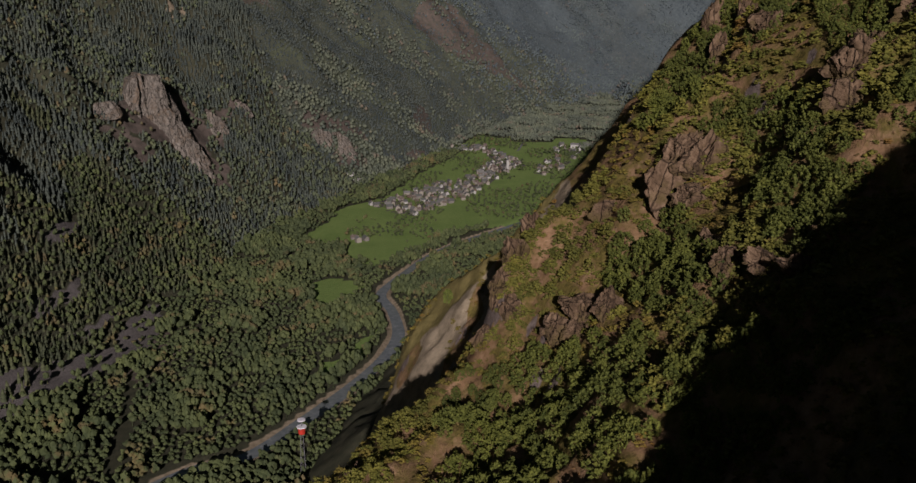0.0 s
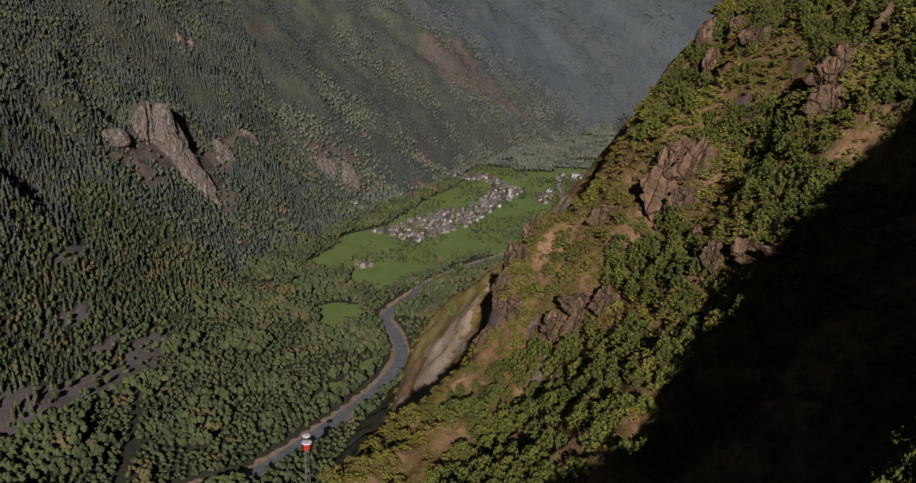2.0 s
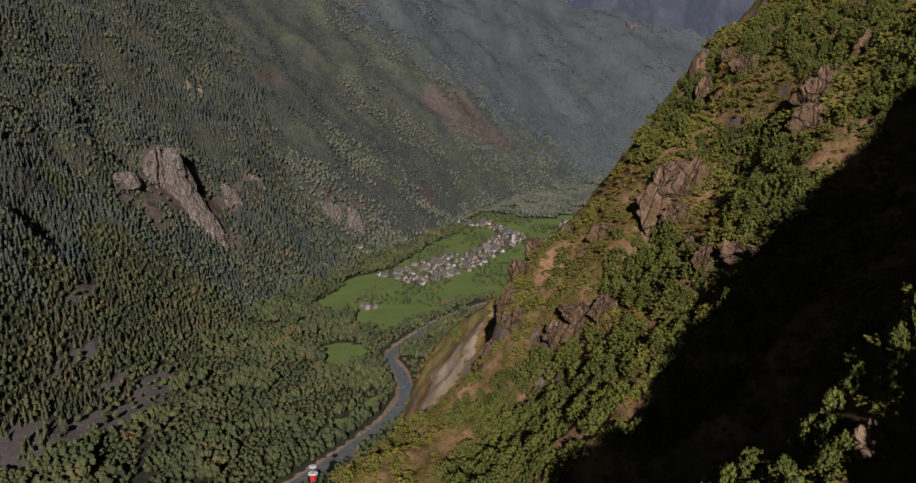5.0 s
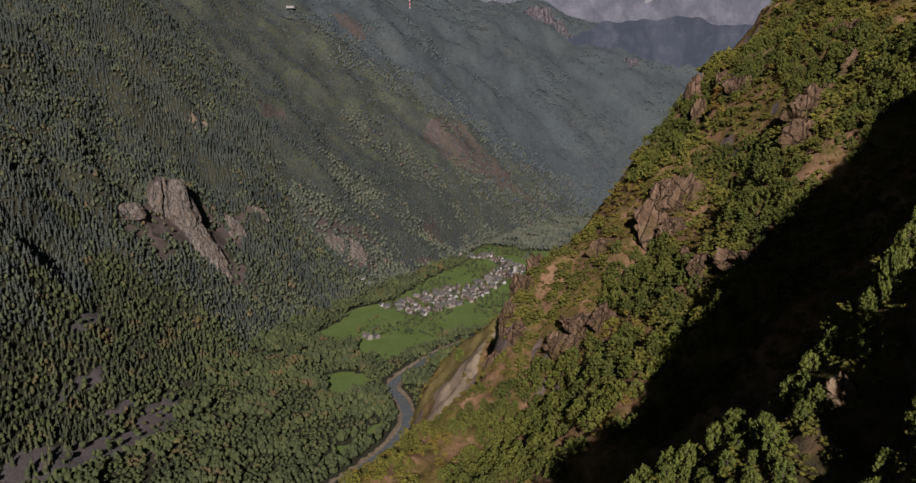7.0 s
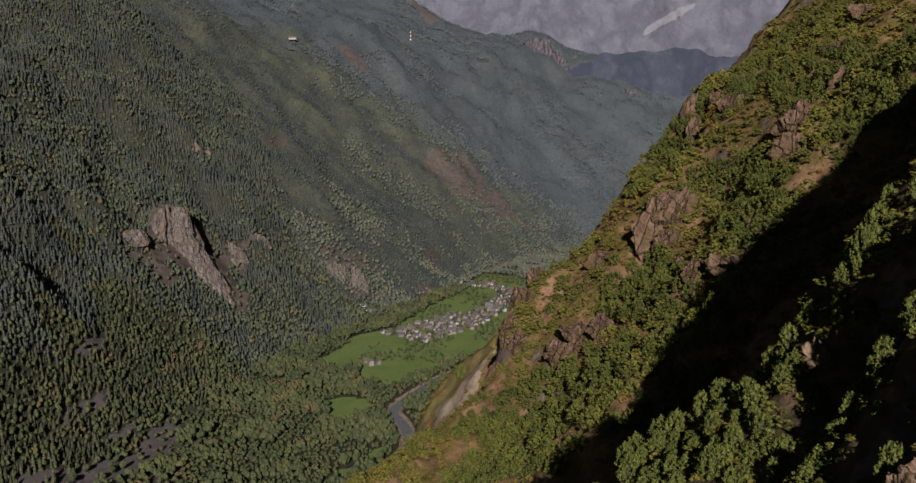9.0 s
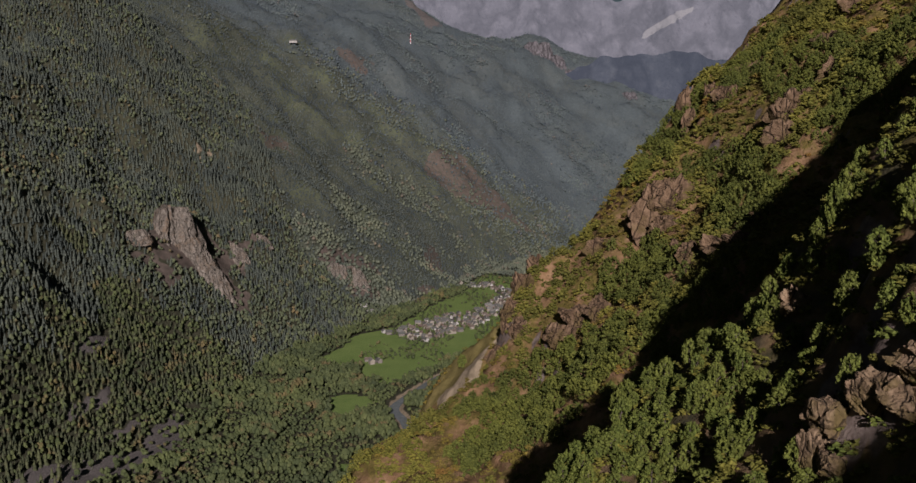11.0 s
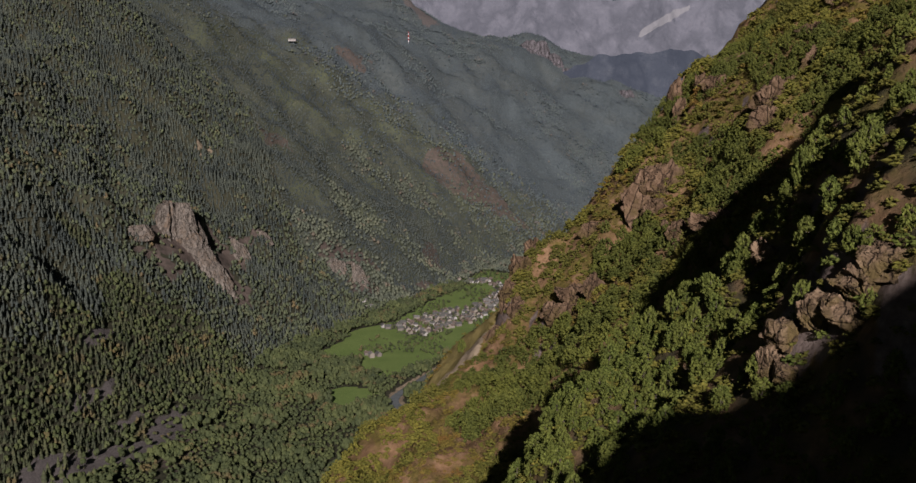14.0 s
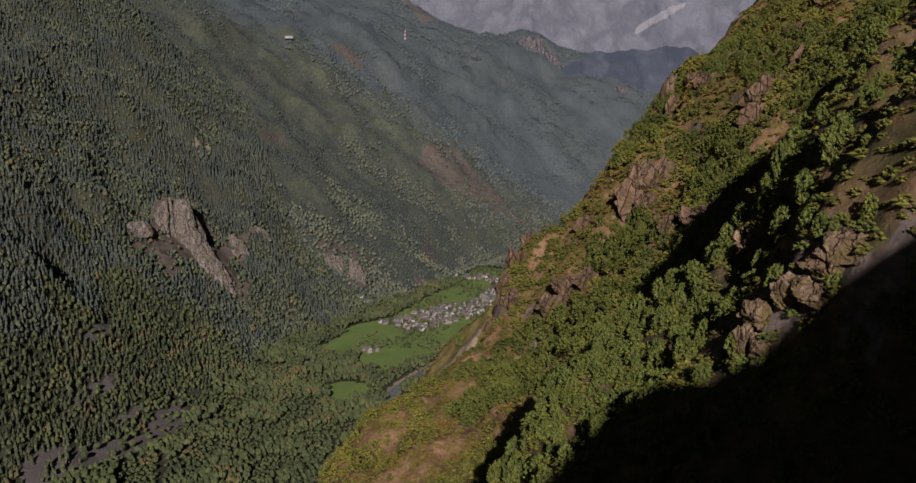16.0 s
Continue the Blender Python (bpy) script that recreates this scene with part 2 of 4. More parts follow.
def vnoise(x, y, seed=0):
    """Smooth value noise, -1 to 1."""
    x, y = np.asarray(x, float), np.asarray(y, float)
    ix, iy = np.floor(x), np.floor(y)
    fx, fy = x - ix, y - iy
    fx, fy = fx * fx * (3 - 2 * fx), fy * fy * (3 - 2 * fy)
    a, b = lattice(ix, iy, seed), lattice(ix + 1, iy, seed)
    c, d = lattice(ix, iy + 1, seed), lattice(ix + 1, iy + 1, seed)
    return 2 * ((a * (1 - fx) + b * fx) * (1 - fy) + (c * (1 - fx) + d * fx) * fy) - 1


def fbm(x, y, size, octaves=4, seed=0):
    total, amp, f = 0.0, 1.0, 1.0 / size
    for k in range(octaves):
        total = total + amp * vnoise(x * f + 17.3 * k, y * f - 9.1 * k, seed + k)
        amp, f = amp * 0.5, f * 2.03
    return total


def from_line(x, y, line):
    """Distance to the polyline, minus to its right, plus to its left."""
    best, side = np.full(np.shape(x), 1e9), np.ones(np.shape(x))
    for (ax, ay), (bx, by) in zip(line, line[1:]):
        dx, dy = bx - ax, by - ay
        s = np.clip(((x - ax) * dx + (y - ay) * dy) / (dx * dx + dy * dy), 0, 1)
        d = np.hypot(x - ax - s * dx, y - ay - s * dy)
        near = d < best
        best = np.where(near, d, best)
        side = np.where(near, np.sign(dx * (y - ay) - dy * (x - ax)), side)
    return best * side


def smax(a, b, k):
    h = np.clip(0.5 + 0.5 * (a - b) / k, 0, 1)
    return b * (1 - h) + a * h + k * h * (1 - h)


def smin(a, b, k):
    return -smax(-a, -b, k)


def step(a, b, v):
    s = np.clip((v - a) / (b - a), 0, 1)
    return s * s * (3 - 2 * s)


LEFT_FOOT = [(-640, -900), (-560, 300), (-500, 900), (-425, 1200), (-390, 1350), (-300, 1760), (-200, 2040), (-136, 2170), (-11, 2613),
             (104, 2895), (320, 3242), (480, 3480), (800, 3720), (1500, 3950), (2600, 4200)]
RIGHT_FOOT = [(-130, -900), (-120, 300), (-110, 700), (-150, 870), (-118, 1000), (-72, 1180), (-52, 1340), (-35, 1480), (15, 1640), (95, 1790),
              (330, 1930), (560, 2250), (720, 2700), (900, 3100), (1500, 3500), (2600, 3800)]
RIVER = [(-420, 600), (-330, 800), (-262, 896), (-209, 929), (-167, 1004), (-126, 1091), (-92, 1183), (-78, 1266), (-92, 1361), (-113, 1427),
         (-100, 1490), (-80, 1545), (-50, 1622), (2, 1710), (110, 1840), (260, 2040), (420, 2400), (560, 2900), (760, 3300), (1500, 3720)]
CREST = [(-300, 60), (-62, 325), (-20, 390), (18, 432), (62, 468), (112, 527), (150, 562), (190, 572), (300, 575), (520, 600), (900, 700)]
CLIFF_TOP = [(-125, 400), (-92, 500), (-62, 598), (-46, 637), (-36, 655), (-33, 683), (-24, 692), (-13, 690), (0, 678), (18, 662), (30, 657), (60, 652), (200, 650)]
NEAR_OFF = ([-900, -420, -330, -280, -235, -165, -110, -40, -8, 14, 34, 60, 94, 110, 122, 135, 150, 200, 900],
            [20, 30, 36, 40, 36, 0, -26, -30, -14, 7, 9, 3, 2, 0, -10, -24, -44, -74, -74])


def land(x, y):
    """Height of the ground."""
    x, y = np.asarray(x, float), np.asarray(y, float)
    big = fbm(x, y, 420, 3, 5)
    mid = fbm(x, y, 90, 3, 11)
    fine = fbm(x, y, 22, 3, 21)
    # the wooded side of the valley
    dl = from_line(x, y, LEFT_FOOT) + 10 * big + 8 * mid - 8
    left = np.interp(dl, [-500, 0, 60, 330, 900, 1500, 3000], [-4, 0, 32, 275, 725, 1020, 1500]) + step(60, 400, dl) * (34 * big + (15 + 8 * step(2400, 2100, y)) * mid)
    cap = np.interp(x + 25 * mid, [-1200, -420, -235, -90, 0, 90, 180, 300, 360, 440, 560, 720, 860, 1000, 2600], [1500, 1250, 960, 850, 812, 790, 800, 858, 850, 770, 740, 690, 610, 540, 480])
    left = np.where(y > 2600, smin(left, cap + (4600 - y) * 0.09 + 12 * mid, 40), left)
    # the open side, with the cliff above the river
    dr = -from_line(x, y, RIGHT_FOOT) + 12 * mid + 5 * fine
    right = np.interp(dr, [-500, 0, 30, 130, 420, 900, 2500], [-4, 0, 22, 95, 215, 330, 800]) * np.interp(y, [1150, 1500], [1, 0.12])
    # the spur with its near and far faces
    u = x + 4 * mid + 2.5 * fine + 0.40 * np.clip(y - 400, 0, 60) + 0.07 * np.clip(y - 460, 0, 240)
    near = np.interp(u, [-400, -200, -122, -94, -76, -55, 5, 40, 110, 180, 260, 400, 900], [-60, -20, 0, 150, 256, 284, 300, 330, 397, 464, 516, 540, 570])
    near = near + 8 * step(290, 345, y) * step(25, 60, x) * step(470, 420, y)
    near = near + 18 * step(8, 24, x) * step(58, 34, x) * np.exp(-((y - 455) / 28) ** 2)
    crest = from_line(x, y, CREST) + 5 * mid
    spur = smin(near, near - np.interp(crest, [-100, 0, 15, 45, 400, 4000], [-1, 0, 9, 40, 540, 6000]), 6)
    # the pale cliff beyond it
    cliff = 226.6 + 1.237 * (x + 18.5) + 0.326 * (y - 625) + 1.6 * mid + 1.3 * fine
    cliff = cliff - 5.0 * np.abs(fbm(0.35 * x - 0.2 * y, y + 0.5 * x, 17, 3, 37)) + 1.2 * fbm(x, y, 9, 2, 38)
    beyond = from_line(x, y, CLIFF_TOP) + 2 * mid + fine
    cliff = smin(cliff, cliff - np.interp(beyond, [-100, 0, 6, 40, 400, 4000], [-1, 0, 5, 70, 700, 8000]), 5)
    spur = smax(spur, cliff, 6)
    # the nearer rib and the one behind it
    off = np.interp(y + 4 * mid + np.interp(x, [-10, 40], [16, 0]) * step(40, 70, y), *NEAR_OFF)
    v = x + off + 2.0 * mid + 1.5 * fine
    rib = np.interp(v, [-500, -150, -70, -20, 14, 36, 50, 64, 80, 140, 500], [-100, 40, 180, 318, 361, 379, 393, 415, 437, 499, 850])
    rib = rib - 2.0 * np.clip(y - 150, 0, 400) - 15 * step(50, 62, x) * np.exp(-((y - 79) / 9) ** 2) - 15 * step(38, 50, x) * np.exp(-((y - 43) / 5.0) ** 2)
    back = np.interp(x + 3 * mid, [-400, -150, -70, -25, 16, 61, 200, 600], [0, 200, 380, 449, 474, 499, 597, 900]) + 4 * fine - 8 * step(45, 5, x)
    rib = smax(rib, back - 1.0 * np.clip(np.abs(y + 258) - 22, 0, 900), 6)
    z = smax(smax(smax(left, right, 8), spur, 4), rib, 4)
    slope = step(8, 60, z)
    # ledges and gullies of the rocky side
    rocky = slope * step(-160, 0, x + 0.1 * y) * step(900, 600, y)
    z = z + rocky * (2.2 * fine + 6.5 * (0.5 - np.abs(fbm(x + 0.15 * y, y * 0.30, 30, 3, 31))) + 1.1 * fbm(x, y * 0.5, 8, 2, 33))
    z = z + 0.8 * fine * step(0, 8, z)
    bed = np.abs(from_line(x, y, RIVER))
    return z - 3.0 * step(15, 9, bed) * step(30, 10, z)


# ---------------------------------------------------------------- mesh helpers
def mesh_of(name, verts, faces, material, smooth=False):
    """A mesh from arrays; faces all with the same number of corners."""
    verts, faces = np.asarray(verts, np.float32), np.asarray(faces, np.int32)
    k = faces.shape[1]
    me = bpy.data.meshes.new(name)
    me.vertices.add(len(verts))
    me.vertices.foreach_set("co", verts.ravel())
    me.loops.add(faces.size)
    me.loops.foreach_set("vertex_index", faces.ravel())
    me.polygons.add(len(faces))
    me.polygons.foreach_set("loop_start", np.arange(0, faces.size, k, dtype=np.int32))
    me.update(calc_edges=True)
    me.polygons.foreach_set("use_smooth", np.full(len(faces), smooth))
    me.materials.append(material)
    return me


def part(name, bm, material, parent, label=""):
    me = bpy.data.meshes.new(name)
    bm.to_mesh(me)
    bm.free()
    me.materials.append(material)
    ob = new(name, me)
    ob.parent = parent
    return tagged(ob, label) if label else ob


def inside(x, y, corners):
    x, y = np.asarray(x, float), np.asarray(y, float)
    hit = np.zeros(x.shape, bool)
    for (ax, ay), (bx, by) in zip(corners, corners[1:] + corners[:1]):
        cross = ((ay > y) != (by > y)) & (x < (bx - ax) * (y - ay) / (by - ay + 1e-9) + ax)
        hit ^= cross
    return hit


def patch(x, y, corners, ragged=8.0, size=25.0):
    """True inside the outline, whose edge is made uneven."""
    return inside(x + ragged * fbm(x, y, size, 3, 61), y + ragged * fbm(x, y, size, 3, 67), corners)


# ---------------------------------------------------------------- land cover
FLOOR = [(-128, 1565), (-182, 1585), (-187, 1680), (-275, 1735), (-215, 1965), (-150, 2040), (-128, 2140), (-70, 2330), (10, 2560), (90, 2700), (300, 2690), (340, 2300), (200, 2050), (60, 1830), (-40, 1720)]
MEADOWS = [[(-275, 1735), (-215, 1965), (-150, 2000), (-115, 1905), (-100, 1800), (-187, 1680)],
           [(-182, 1585), (-112, 1735), (-29, 1824), (60, 1945), (170, 2060), (330, 2330), (300, 2000), (45, 1800), (-58, 1715), (-128, 1565)],
           [(-128, 2140), (-75, 2310), (4, 2470), (85, 2545), (75, 2320), (-35, 2215), (-90, 2115)],
           [(-215, 1475), (-185, 1505), (-140, 1465), (-150, 1410), (-195, 1355)],
           [(4, 2640), (60, 2790), (150, 2740), (140, 2600)], [(245, 2640), (255, 2760), (340, 2740), (360, 2640)],
           [(-185, 1100), (-140, 1190), (-104, 1290), (-120, 1180), (-150, 1105)]]
VILLAGE = [[(-180, 1985), (-90, 1885), (-40, 1960), (20, 2040), (85, 2230), (150, 2380), (140, 2440), (70, 2400), (0, 2200), (-60, 2160), (-120, 2060)],
           [(-30, 2600), (70, 2640), (110, 2500), (160, 2380), (110, 2360), (60, 2540)], [(170, 2290), (205, 2260), (240, 2330), (275, 2440), (320, 2600), (262, 2650), (222, 2480), (188, 2370)]]
SCREES = [[(-520, 1030), (-494, 1116), (-439, 1216), (-437, 1327), (-424, 1379), (-396, 1262), (-396, 1172), (-448, 1079), (-490, 980)],
          [(-528, 1190), (-524, 1250), (-505, 1330), (-500, 1290), (-512, 1230), (-508, 1185)], [(-560, 1330), (-540, 1420), (-528, 1410), (-545, 1325)], [(-475, 1180), (-470, 1260), (-452, 1330), (-455, 1240)]]
RUSSETS = [[(-604, 1671), (-581, 1715), (-520, 1710), (-530, 1650)], [(-457, 2061), (-431, 2136), (-405, 2083), (-440, 2022), (-415, 1919), (-455, 1900), (-470, 1961)],
           [(-330, 2230), (-253, 2352), (-217, 2307), (-205, 2198), (-237, 2150), (-255, 2233), (-308, 2190)], [(-130, 2755), (-76, 2783), (-50, 2691), (-101, 2593)],
           [(-150, 3330), (5, 3420), (117, 3340), (225, 3288), (95, 3180), (-14, 3180), (-124, 3190)], [(-110, 2431), (-36, 2541), (-118, 2290), (-150, 2240)],
           [(-548, 1740), (-520, 1950), (-470, 1930), (-425, 1830), (-440, 1790), (-486, 1810)], [(-405, 1180), (-385, 1290), (-345, 1230), (-350, 1080)], [(-330, 1330), (-290, 1400), (-250, 1370), (-290, 1300)]]
SCREES += [[(-300, 4700), (-255, 4720), (-150, 4585), (-115, 4480), (-180, 4430)]]
RUSSETS += [[(-450, 3540), (-430, 3640), (-340, 3640), (-360, 3540)], [(-560, 2600), (-520, 2680), (-470, 2640), (-500, 2560)]]
CRAG_FOOT = [(-575, 1715), (-540, 1735), (-505, 1790), (-445, 1800), (-430, 1835), (-480, 1900), (-520, 1880), (-585, 1810)]
GLADES = [[(-612, 2240), (-600, 2278), (-588, 2250), (-596, 2212)]]


def spruce_line(x):
    """How far up the valley the dense near forest reaches."""
    return 2125 + np.clip((-360 - x) * 2.5, 0, 650)


def cover(x, y, z):
    """Shares of meadow, dry grass, rock and the rest at points of the ground."""
    near_side = (y < 820) & (x > -170)
    masks = {"dry": near_side * (0.5 + 0.5 * step(205, 235, y + 14 * fbm(x, y, 30, 2, 65)))}
    masks["meadow"] = np.zeros(x.shape)
    for m in MEADOWS:
        masks["meadow"] = np.maximum(masks["meadow"], patch(x, y, m, 10, 40))
    for m in VILLAGE:
        masks["meadow"] = np.maximum(masks["meadow"], patch(x, y, m, 14, 40) * 1.0)
    masks["meadow"] = np.maximum(masks["meadow"], ((z < 4.5) & patch(x, y, FLOOR, 9, 40)) * 1.0)
    glade = np.zeros(x.shape)
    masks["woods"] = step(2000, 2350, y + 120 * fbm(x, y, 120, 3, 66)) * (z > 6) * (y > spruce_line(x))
    # wooded ground from about y 3000 on takes the haze-tinted colour
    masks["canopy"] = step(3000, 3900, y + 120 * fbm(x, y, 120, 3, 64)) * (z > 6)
    for m in GLADES:
        glade = np.maximum(glade, patch(x, y, m, 14, 40) * 1.0)
    crag = patch(x, y, CRAG_FOOT, 8, 30)
    for name, outlines in (("stone", SCREES), ("russet", RUSSETS)):
        masks[name] = np.zeros(x.shape)
        for m in outlines:
            masks[name] = np.maximum(masks[name], patch(x, y, m, 26 if name == "russet" else 10, 60))
    masks["russet"] = masks["russet"] * np.where(y > 2450, 0.57, 1.0)
    masks["russet"] = np.maximum(masks["russet"], crag)
    masks["crag"] = crag * 1.0
    lanes = (fbm(x, y, 30, 3, 63) > 0.15) * (inside(x, y, VILLAGE[0]) | inside(x, y, VILLAGE[1]) | inside(x, y, VILLAGE[2]))
    masks["meadow"] = masks["meadow"] * (1 - lanes)
    masks["stone"] = np.maximum(masks["stone"], lanes)
    e = 2.0
    gx, gy = (land(x + e, y) - land(x - e, y)) / (2 * e), (land(x, y + e) - land(x, y - e)) / (2 * e)
    steep = np.hypot(gx, gy)
    masks["rock"] = near_side * step(1.75, 2.2, steep + 0.25 * fbm(x, y, 30, 3, 77))
    top = (y > 545) & (y < 820) & (x < 75) & (x > -130)
    masks["grass"] = top * step(652, 672, y + 0.25 * x + 18 * fbm(x, y, 22, 3, 79))
    masks["pale"] = ((y > 545) & (y < 820) & (x < 70) & (x > -120)) * step(-0.75, -0.45, fbm(x, y * 0.6, 30, 3, 78)) + step(15, 12, np.abs(from_line(x, y, RIVER))) * step(10, 4, z)
    masks["pale"] = np.clip(masks["pale"] + glade, 0, 1)
    return masks, steep


# ---------------------------------------------------------------- ground
def spaced(*runs):
    out = []
    for a, b, s in runs:
        out.append(np.arange(a, b, s))
    return np.concatenate(out)


gx = spaced((-2600, -1300, 65), (-1300, -720, 22), (-720, -110, 9), (-110, 230, 2.6), (230, 420, 9), (420, 1100, 24), (1100, 2601, 75))
gy = spaced((-900, -330, 30), (-330, -60, 9), (-60, 480, 2.7), (480, 720, 4), (720, 2300, 9.5), (2300, 3600, 20), (3600, 4990, 35))
GX, GY = np.meshgrid(gx, gy)
GZ = land(GX, GY)
rows, cols = GX.shape
idx = np.arange(rows * cols).reshape(rows, cols)
quads = np.stack([idx[:-1, :-1], idx[:-1, 1:], idx[1:, 1:], idx[1:, :-1]], -1).reshape(-1, 4)
ground_mesh = mesh_of("ground", np.stack([GX, GY, GZ], -1).reshape(-1, 3), quads, EARTH, True)
masks, _ = cover(GX.ravel(), GY.ravel(), GZ.ravel())
for key, values in masks.items():
    a = ground_mesh.attributes.new(key, "FLOAT", "POINT")
    a.data.foreach_set("value", np.asarray(values, np.float32))
ground = tagged(new("ground", ground_mesh), "mountain valley ground of dry grass, earth and green meadow", "ground", kind="structure")


def ribbon(name, line, half, lift, material, hug=False, pieces=6):
    """A band along a line, smoothed, at the given height or lying on the ground."""
    pts = np.array(line, float)
    t = np.arange(len(pts))
    s = np.linspace(0, len(pts) - 1, (len(pts) - 1) * pieces + 1)
    ends = np.vstack([2 * pts[0] - pts[1], pts, 2 * pts[-1] - pts[-2]])
    i = np.minimum(s.astype(int), len(pts) - 2)
    f = (s - i)[:, None]
    p0, p1, p2, p3 = ends[i], ends[i + 1], ends[i + 2], ends[i + 3]
    c = 0.5 * (2 * p1 + (p2 - p0) * f + (2 * p0 - 5 * p1 + 4 * p2 - p3) * f ** 2 + (3 * p1 - p0 - 3 * p2 + p3) * f ** 3)
    d = np.gradient(c, axis=0)
    d /= np.linalg.norm(d, axis=1)[:, None]
    side = np.stack([-d[:, 1], d[:, 0]], -1)
    wide = half * (1 + 0.22 * vnoise(s * 0.9, s * 0, 5))[:, None]
    across = [c + side * wide * k for k in (-1, -0.5, 0, 0.5, 1)]
    v = []
    for a in across:
        z = land(a[:, 0], a[:, 1]) + lift if hug else np.full(len(a), lift)
        v.append(np.column_stack([a, z]))
    n = len(c)
    v = np.stack(v, 1).reshape(-1, 3)
    j = np.arange((n - 1) * 4)
    r, q = j // 4, j % 4
    f = np.stack([r * 5 + q, (r + 1) * 5 + q, (r + 1) * 5 + q + 1, r * 5 + q + 1], -1)[:, ::-1]
    return new(name, mesh_of(name, v, f, material, True))


tagged(ribbon("river", RIVER, 8.2, -0.9, WATER), "grey-green mountain river with broken ripples", "river", kind="structure")

# ---------------------------------------------------------------- distant mountains
def massif(name, x0, x1, y0, peaks, seed, rough):
    n, m = 150, 46
    X, V = np.meshgrid(np.linspace(x0, x1, n), np.linspace(0, 1, m))
    top = np.interp(X, [p[0] for p in peaks], [p[1] for p in peaks]) + rough * fbm(X, X * 0, 150, 5, seed)
    rib = 95 * np.abs(fbm(X * 0.8 + 240 * V, V * 420, 170, 5, seed + 3)) - 45
    Z = 250 + (top - 250) * V
    Y = y0 + 330 * V ** 1.3 + np.clip(rib, -70, 90) * (1.15 - V) * 1.2 + 40
    i = np.arange(n * m).reshape(m, n)
    f = np.stack([i[:-1, :-1], i[:-1, 1:], i[1:, 1:], i[1:, :-1]], -1).reshape(-1, 4)
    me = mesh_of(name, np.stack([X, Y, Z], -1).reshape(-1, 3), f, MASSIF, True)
    s = np.clip(((X - 800) * 216 + (Z - 818) * 118) / (216.0 ** 2 + 118.0 ** 2), 0, 1.15)
    far = np.hypot(X - 800 - 216 * s, Z - 818 - 118 * s) + 9 * fbm(X, Z, 50, 3, seed + 9)
    streak = np.maximum(step(15, 7, far), 0.0)
    a = me.attributes.new("snow", "FLOAT", "POINT")
    a.data.foreach_set("value", np.asarray(streak.ravel(), np.float32))
    return tagged(new(name, me), "grey-mauve rock massif with an added haze glow and pale snow couloirs", "mountain", kind="structure")


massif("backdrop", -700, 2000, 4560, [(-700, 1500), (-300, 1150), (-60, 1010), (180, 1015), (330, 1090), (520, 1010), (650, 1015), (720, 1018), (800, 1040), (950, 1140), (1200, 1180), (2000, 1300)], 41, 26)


def far_hill(name, x0, x1, y0, tops, seed, material, label):
    """A low hill of the distance, in front of the massif."""
    n, m = 110, 24
    X, V = np.meshgrid(np.linspace(x0, x1, n), np.linspace(0, 1, m))
    top = np.interp(X, [p[0] for p in tops], [p[1] for p in tops]) + 9 * fbm(X, X * 0, 60, 4, seed)
    Z = 300 + (top - 300) * V ** 0.9
    Y = y0 + 70 * V + 30 * fbm(X, V * 200, 90, 4, seed + 2) * (1 - V)
    i = np.arange(n * m).reshape(m, n)
    f = np.stack([i[:-1, :-1], i[:-1, 1:], i[1:, 1:], i[1:, :-1]], -1).reshape(-1, 4)
    me = mesh_of(name, np.stack([X, Y, Z], -1).reshape(-1, 3), f, material, True)
    a = me.attributes.new("snow", "FLOAT", "POINT")
    a.data.foreach_set("value", np.asarray((fbm(X, Z, 45, 4, seed + 6) > 1.25).ravel(), np.float32))
    return tagged(new(name, me), label, "mountain", kind="structure")


far_hill("backdrop_hill", 300, 2000, 4430, [(300, 560), (560, 700), (700, 722), (830, 720), (960, 745), (1100, 700), (2000, 720)], 51, HILL, "wooded hill with an added blue haze glow and pale rock patches")

# ---------------------------------------------------------------- woods
def scatter(x0, x1, y0, y1, gap, seed):
    """Points of a jittered grid."""
    rng = np.random.default_rng(seed)
    X, Y = np.meshgrid(np.arange(x0, x1, gap), np.arange(y0, y1, gap))
    X = X + np.where(np.arange(X.shape[0]) % 2, gap / 2, 0)[:, None]
    X, Y = X + rng.uniform(-0.42, 0.42, X.shape) * gap, Y + rng.uniform(-0.42, 0.42, X.shape) * gap
    return X.ravel(), Y.ravel(), rng


def planted(name, templates, x, y, z, height, width, rng, material, smooth=False):
    """One mesh of many plants: each template scaled, turned and set down."""
    pick = rng.integers(0, len(templates), len(x))
    turn = rng.uniform(0, 2 * np.pi, len(x))
    allv, allf, base = [], [], 0
    for k, (tv, tf) in enumerate(templates):
        s = np.where(pick == k)[0]
        if not len(s):
            continue
        c, n = np.cos(turn[s])[:, None], np.sin(turn[s])[:, None]
        w, h = width[s][:, None], height[s][:, None]
        vx = (tv[None, :, 0] * c - tv[None, :, 1] * n) * w + x[s][:, None]
        vy = (tv[None, :, 0] * n + tv[None, :, 1] * c) * w + y[s][:, None]
        vz = tv[None, :, 2] * h + z[s][:, None]
        allv.append(np.stack([vx, vy, vz], -1).reshape(-1, 3))
        allf.append((tf[None] + (np.arange(len(s)) * len(tv))[:, None, None] + base).reshape(-1, tf.shape[1]))
        base += len(s) * len(tv)
    return new(name, mesh_of(name, np.concatenate(allv), np.concatenate(allf), material, smooth))


